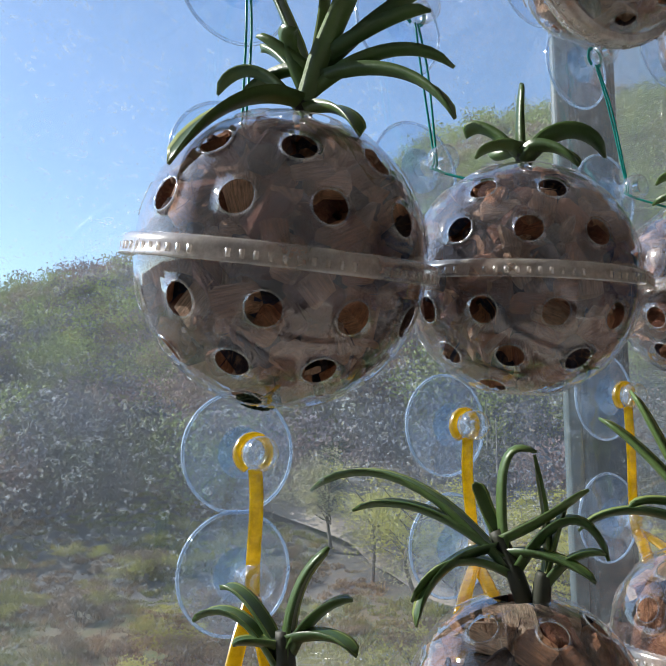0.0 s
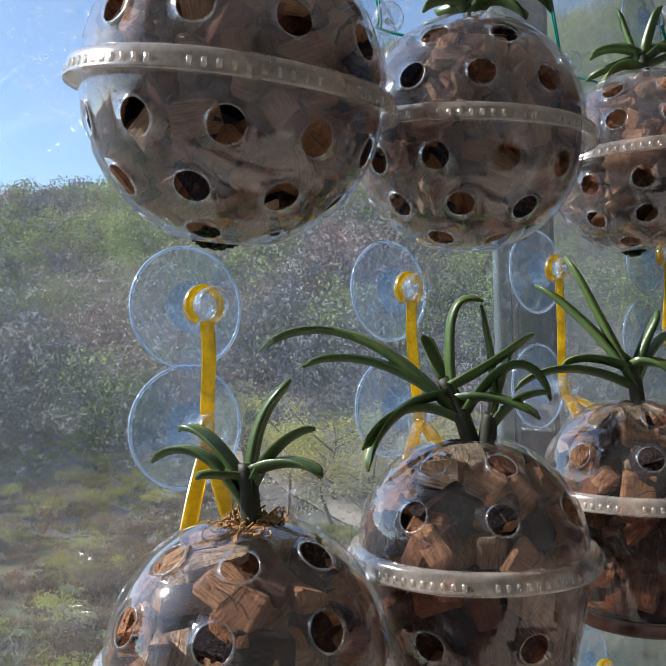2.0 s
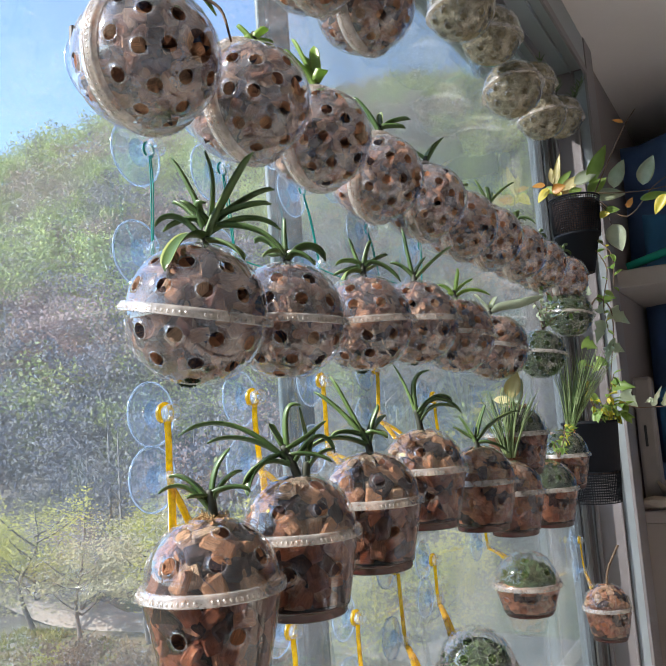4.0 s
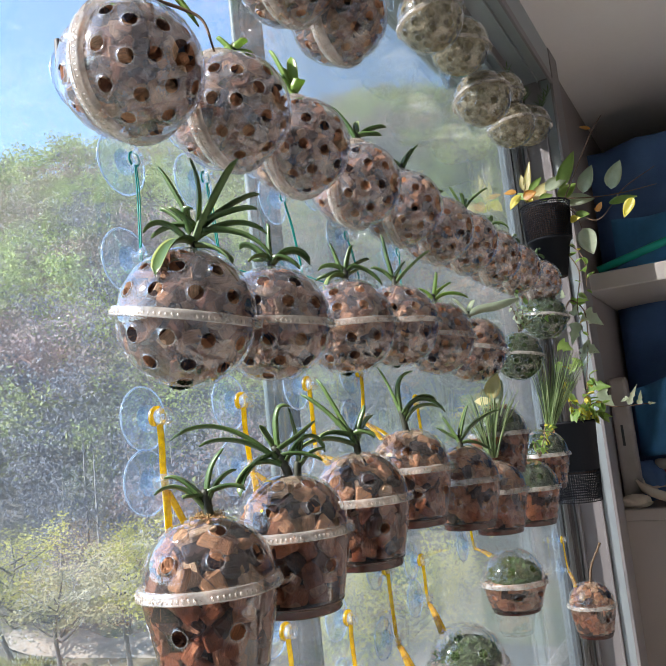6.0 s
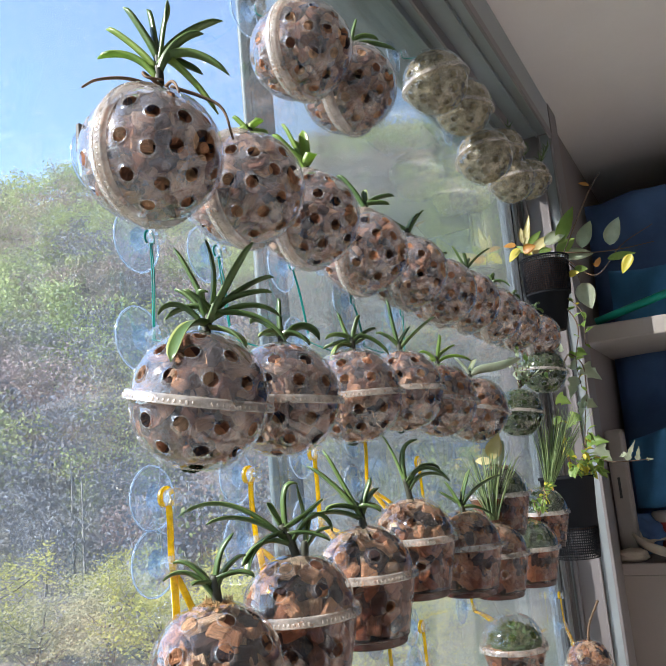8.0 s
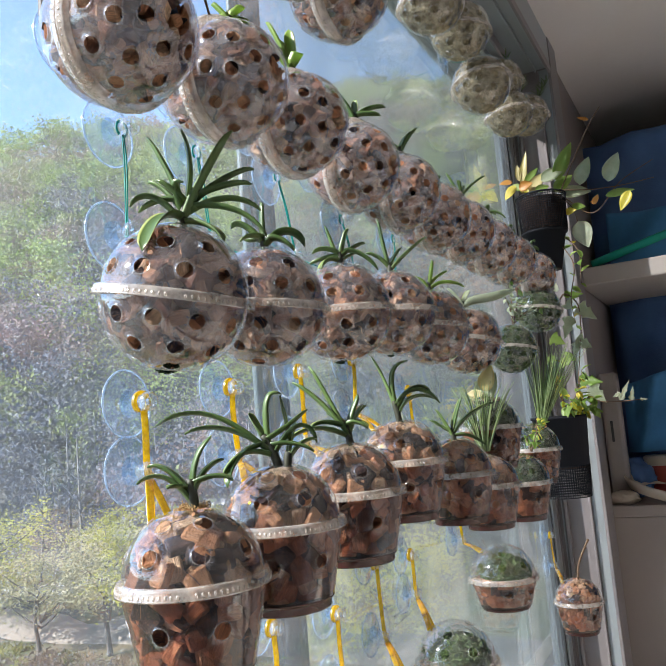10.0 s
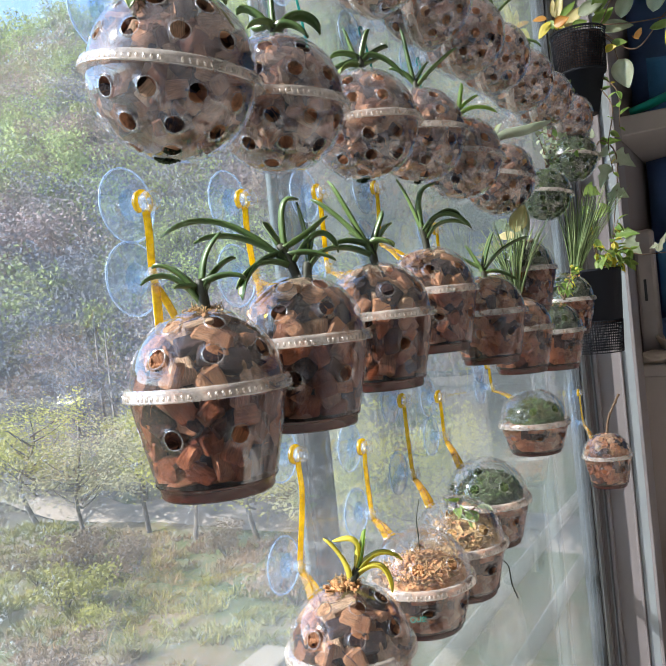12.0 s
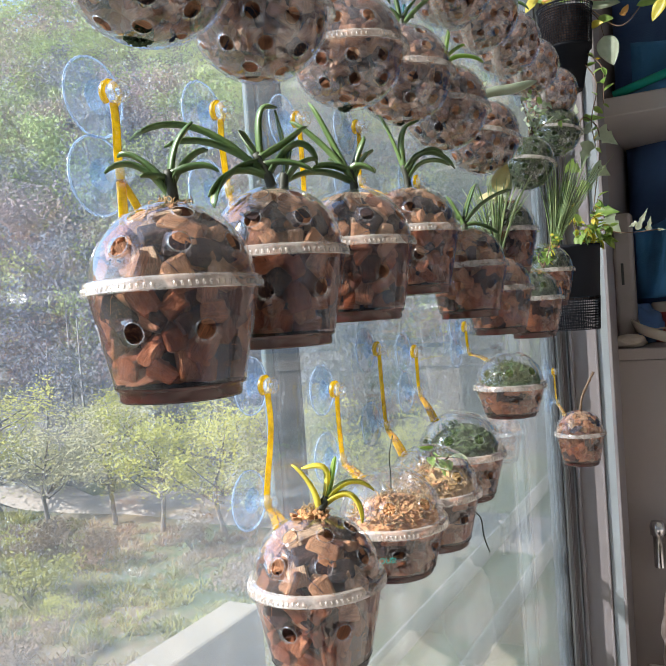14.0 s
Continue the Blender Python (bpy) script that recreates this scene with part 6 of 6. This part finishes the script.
g.tube(curve_pts([(0.335, 0.205, 1.106), (0.325, 0.20, 1.118), (0.318, 0.197, 1.135), (0.322, 0.195, 1.150)], 6), 0.0005, 5)
tagged(part("thin_tendril", g.mesh("thin_tendril"), STEM), "thin dark tendril growing out of a dome's hole", "tendril")
g = Geo()
g.tube(curve_pts([(0.482, 0.186, 1.050), (0.485, 0.181, 1.042), (0.484, 0.179, 1.026), (0.489, 0.176, 1.010)], 6), 0.0007, 5)
tagged(part("hanging_root", g.mesh("hanging_root"), STEM), "thin dark root hanging from a cup's hole", "root")


# ---- outside: ground, road, hill, woods and trees ----
GROUND_Z = -9.0


def skyline(az):
    """Elevation of the hill's crest, in degrees, by direction."""
    table = [(-180, 3), (-60, 5), (-10, 20), (24, 23.2), (31, 21.6), (40, 21.0), (47, 20.7), (51.5, 19.0), (55, 17.2), (57, 16.3), (61, 14.7), (64, 12.9), (67, 11.4), (71.5, 10.2), (75, 9.7), (81, 8.7), (83, 7.7), (110, 5), (180, 3)]
    for (a, e), (b, f) in zip(table, table[1:]):
        if a <= az <= b:
            return e + (f - e) * (az - a) / (b - a)
    return 3


def hill(x, y):
    r, az = math.hypot(x, y), math.degrees(math.atan2(y, x))
    top = 190 * math.tan(radians(skyline(az))) - GROUND_Z
    s = min(max((r - 50) / 140, 0), 1)
    s = s * s * (3 - 2 * s) * 0.55 + s * 0.45
    z = GROUND_Z + top * s
    bank = min(max((r - 36) / 14, 0), 1) * 1.5 if x > 34.6 else 0
    return z + bank + (1.6 * noise.noise(Vector((x * 0.05, y * 0.05, 0))) if r > 56 else 0.25 * noise.noise(Vector((x * 0.2, y * 0.2, 3))))


g = Geo()
radii = [0.5, 4, 8, 12, 16, 20, 24, 27, 30, 33, 36, 40, 45, 50, 55, 60, 66, 73, 80, 90, 100, 112, 125, 140, 155, 170, 180, 190, 230, 300, 500, 1000, 2500]
nr = len(radii)
naz = 180
vs = []
for i in range(naz):
    a = math.radians(i * 2 - 180)
    for r in radii:
        x, y = r * math.cos(a), r * math.sin(a)
        vs.append((x, y, hill(x, y) if r <= 190 else hill(x * 190 / r, y * 190 / r) * max(0, 1 - (r - 190) / 400) + GROUND_Z * min(1, (r - 190) / 400)))
g.add(vs, [(i * nr + j, i * nr + j + 1, ((i + 1) % naz) * nr + j + 1, ((i + 1) % naz) * nr + j) for i in range(naz) for j in range(nr - 1)])
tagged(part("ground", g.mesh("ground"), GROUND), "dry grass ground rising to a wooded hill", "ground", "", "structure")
g = Geo()
for i in range(40):
    y0, y1 = -20 + i * 2.0, -20 + (i + 1) * 2.0
    w = lambda y: (30.2 + 1.2 * math.sin(y * 0.06), 33.2 + 1.2 * math.sin(y * 0.06 + 0.2))
    (a, b), (c, d) = w(y0), w(y1)
    z0, z1 = [max(hill(t, yy) for t in w(yy)) + 0.45 for yy in (y0, y1)]
    g.add([(a, y0, z0), (b, y0, z0), (d, y1, z1), (c, y1, z1), (a - 0.6, y0, z0 - 0.6), (b + 0.6, y0, z0 - 0.6), (d + 0.6, y1, z1 - 0.6), (c - 0.6, y1, z1 - 0.6)], [(0, 1, 2, 3), (4, 0, 3, 7), (1, 5, 6, 2)])
tagged(part("road", g.mesh("road"), ROAD), "pale dirt road along the foot of the hill", "road", "", "structure")


def crown(g, rng, centre, size, count, leaf, mi=0):
    """Loose clumps of small leaves about a centre, uneven in outline."""
    lumps = [Vector((rng.gauss(0, 0.45), rng.gauss(0, 0.45), rng.uniform(-0.5, 0.75))) for _ in range(9)]
    for i in range(count):
        l = lumps[i % 9]
        p = l + Vector((rng.gauss(0, 0.26), rng.gauss(0, 0.26), rng.gauss(0, 0.17)))
        p = Vector(centre) + Vector((p.x * size[0], p.y * size[1], p.z * size[2]))
        a = Vector((rng.gauss(0, 1), rng.gauss(0, 1), rng.gauss(0, 1))).normalized() * leaf * rng.uniform(0.5, 1.2)
        b = a.orthogonal().normalized() * leaf * rng.uniform(0.25, 0.6)
        g.add([p - a, p + b, p + a, p - b], [(0, 1, 2, 3)], mi)


def bare(g, rng, foot, h, mi=1):
    """A thin trunk with some limbs."""
    f = Vector(foot)
    top = f + Vector((rng.gauss(0, 0.05) * h, rng.gauss(0, 0.05) * h, h))
    g.tube([f, (f + top) / 2, top], [h * 0.016, h * 0.011, h * 0.004], 4, mi)
    for _ in range(5):
        t = rng.uniform(0.35, 0.9)
        p = f.lerp(top, t)
        d = Vector((rng.gauss(0, 1), rng.gauss(0, 1), 1.1)).normalized() * h * rng.uniform(0.2, 0.4)
        g.tube([p, p + d], [h * 0.006, h * 0.002], 3, mi)


rw = random.Random(12)
nw = np.random.default_rng(12)
g = Geo()
quads, tones = [], []
for _ in range(3100):
    az, r = rw.uniform(8, 94), 46 + 144 * rw.random() ** 0.8
    x, y = r * math.cos(math.radians(az)), r * math.sin(math.radians(az))
    if x < 37 and r < 62:
        continue
    z = hill(x, y)
    h = rw.uniform(5, 9.5)
    leafy = noise.noise(Vector((x * 0.035, y * 0.035, 7))) + 0.004 * (r - 90)
    if r < 58:
        bare(g, rw, (x, y, z - 0.3), h)
    n = 330 if r < 120 else 220
    leaf = (0.25 if leafy > 0 else 0.17) + 0.0006 * max(r - 70, 0)
    lumps = np.stack([nw.normal(0, 0.36, 11), nw.normal(0, 0.36, 11), nw.uniform(-0.95, 0.75, 11)], 1)
    p = (lumps[np.arange(n) % 11] + nw.normal(0, 1, (n, 3)) * (0.24, 0.24, 0.17)) * h * 0.42 + (x, y, z + h * 0.62)
    u, w = nw.normal(0, 1, (n, 3)), nw.normal(0, 1, (n, 3))
    u /= np.linalg.norm(u, axis=1, keepdims=True)
    w -= u * (u * w).sum(1, keepdims=True)
    w /= np.linalg.norm(w, axis=1, keepdims=True)
    u *= leaf * nw.uniform(0.5, 1.2, (n, 1))
    w *= leaf * nw.uniform(0.3, 0.7, (n, 1))
    quads.append(np.stack([p - u, p + w, p + u, p - w], 1).reshape(-1, 3))
    tones.append(np.full(n * 4, rw.random(), np.float32))


def quad_mesh(name, co, tone=None):
    """A mesh of loose four-sided leaves from an array of corners, with a tone for each plant."""
    me = bpy.data.meshes.new(name)
    n = len(co)
    me.vertices.add(n)
    me.vertices.foreach_set("co", co.astype(np.float32).ravel())
    me.loops.add(n)
    me.loops.foreach_set("vertex_index", np.arange(n, dtype=np.int32))
    me.polygons.add(n // 4)
    me.polygons.foreach_set("loop_start", np.arange(0, n, 4, dtype=np.int32))
    me.update(calc_edges=True)
    if tone is not None:
        me.attributes.new("tone", "FLOAT", "POINT").data.foreach_set("value", tone)
    return me


tagged(part("woods", quad_mesh("woods", np.concatenate(quads), np.concatenate(tones)), WOODS), "spring wood of fresh green and bare grey trees on the hillside", "woods", "", "stuff")
for q in range(len(g.mi)):
    g.mi[q] = 0
tagged(part("wood_trunks", g.mesh("wood_trunks", False), paint("pale_grey_bark", (0.30, 0.28, 0.27), 0.9, 0.2, 3)), "thin grey trunks and limbs of the hillside wood", "trunks", "", "stuff")


def tree(place, h, mats, seed, label):
    rng = random.Random(seed)
    o = thing("tree", label, "tree", "trees along the road", Matrix.Translation(place))
    g = Geo()
    g.tube(curve_pts([(0, 0, -0.3), (0.06 * h * rng.gauss(0, 1), 0.03 * h, h * 0.35), (0.05 * h * rng.gauss(0, 1), 0, h * 0.62), (0, 0, h * 0.92)], 4), [h * 0.022 * (1 - 0.075 * i) for i in range(13)], 7)
    limbs = []
    for i in range(14):
        p = Vector((0, 0, h * rng.uniform(0.22, 0.7)))
        a = rng.uniform(0, 6.28)
        q = p + Vector((math.cos(a), math.sin(a), rng.uniform(0.35, 1.0))) * h * rng.uniform(0.2, 0.38)
        g.tube(curve_pts([p, p.lerp(q, 0.5) + Vector((0, 0, -0.02 * h)), q], 3), [h * 0.009 * (1 - 0.12 * k) for k in range(7)], 5)
        limbs.append(q)
    part("trunk", g.mesh("trunk"), BARK, o)
    g = Geo()
    crown(g, rng, (0, 0, h * 0.56), (h * 0.48, h * 0.48, h * 0.40), 3800, 0.095)
    for q in limbs:
        crown(g, rng, q, (h * 0.15, h * 0.15, h * 0.14), 150, 0.12)
    part("crown", g.mesh("crown", False), mats, o)
    return o


for i, (x, y, h, k) in enumerate([(29.3, 37.5, 7.6, 0), (28.6, 33.0, 6.2, 1), (29.4, 29.0, 6.8, 1), (28.8, 25.4, 6.2, 0), (29.2, 21.8, 6.6, 0), (28.5, 17.5, 6.0, 1), (29.3, 42.5, 7.0, 0), (28.6, 13.0, 6.4, 0), (29.5, 48.0, 6.6, 1), (36.0, 34.0, 5.5, 0), (36.4, 22.0, 5.0, 1)]):
    tree((x, y, hill(x, y)), h, (TREE_GREEN, TREE_GREY)[k], 40 + i, "young tree with fresh green leaves beside the road" if k == 0 else "young tree in pale grey blossom beside the road")
def shrub(size, mat, seed, label, group):
    """Thin stems fanning out, hung with small loose leaves."""
    o = thing("shrub", label, "shrub", group)
    r2 = random.Random(seed)
    g = Geo()
    for _ in range(9):
        a = r2.uniform(0, 6.28)
        g.tube([(0, 0, -0.1), (math.cos(a) * size * 0.3, math.sin(a) * size * 0.3, size * 0.5), (math.cos(a) * size * 0.6, math.sin(a) * size * 0.6, size * r2.uniform(0.7, 1.1))], [0.02, 0.015, 0.006], 4)
    part("twigs", g.mesh("twigs"), BARK, o)
    g = Geo()
    crown(g, r2, (0, 0, size * 0.6), (size * 0.85, size * 0.85, size * 0.5), 1100, 0.085)
    part("foliage", g.mesh("foliage", False), mat, o)
    return o


DRY = leaf_mat("dry_brown_leaf", (0.17, 0.115, 0.07), (0.30, 0.21, 0.14), gloss=0.9, edge=(0.4, 0.3, 0.18), far=True)
kinds = [shrub(1.5, SHRUB, 71, "low yellow-green shrub on the dry slope", "shrubs on the slope"), shrub(1.3, DRY, 72, "low brown leafless thicket on the slope", "thickets on the slope"),
         shrub(1.7, TREE_GREEN, 73, "low fresh green shrub on the slope", "shrubs on the slope"), shrub(1.1, DRY, 74, "low brown leafless thicket on the slope", "thickets on the slope")]
rs = random.Random(31)
for i in range(96):
    x, y = rs.uniform(-4, 27), rs.uniform(13, 58)
    m = pose(x, y, hill(x, y), 0, 0, rs.uniform(0, 360)) @ Matrix.Scale(rs.uniform(0.6, 1.25), 4)
    if i < 4:
        kinds[i].matrix_basis = m
    else:
        copy_thing(kinds[i % 4], m)

# rough grass and dead brush over the near slope
BRUSH = Mat("dry_brush")
own = BRUSH.n("Attribute")
own.attribute_name = "tone"
tint = BRUSH.ramp(own.outputs["Fac"], (0.0, (0.17, 0.11, 0.07)), (0.35, (0.36, 0.25, 0.155)), (0.6, (0.27, 0.24, 0.09)), (0.8, (0.25, 0.26, 0.09)), (1.0, (0.40, 0.37, 0.13)))
BRUSH = BRUSH.done(BRUSH.mixs(0.3, BRUSH.n("BsdfDiffuse", Color=tint).outputs[0], BRUSH.n("BsdfTranslucent", Color=tint).outputs[0]))
quads, tones = [], []
for _ in range(4800):
    x, y = rs.uniform(-9, 29.5), rs.uniform(11, 68)
    n, size = rs.randint(24, 56), rs.uniform(0.16, 0.46)
    foot = np.stack([nw.normal(x, size * 0.5, n), nw.normal(y, size * 0.5, n), np.full(n, hill(x, y) - 0.05)], 1)
    way = np.stack([nw.normal(0, 0.5, n), nw.normal(0, 0.5, n), nw.uniform(0.5, 1.0, n)], 1) * size
    side = np.stack([nw.normal(0, 1, n), nw.normal(0, 1, n), nw.normal(0, 0.3, n)], 1) * 0.022
    quads.append(np.stack([foot - side, foot + side, foot + way + side * 0.4, foot + way - side * 0.4], 1).reshape(-1, 3))
    lot = 0.5 + 0.9 * noise.noise(Vector((x * 0.12, y * 0.12, 5))) + rs.uniform(-0.2, 0.2)
    tones.append(np.full(n * 4, min(max(lot, 0), 1), np.float32))
tagged(part("rough_grass", quad_mesh("rough_grass", np.concatenate(quads), np.concatenate(tones)), BRUSH), "rough dry grass and dead brush on the slope", "grass", "", "stuff")
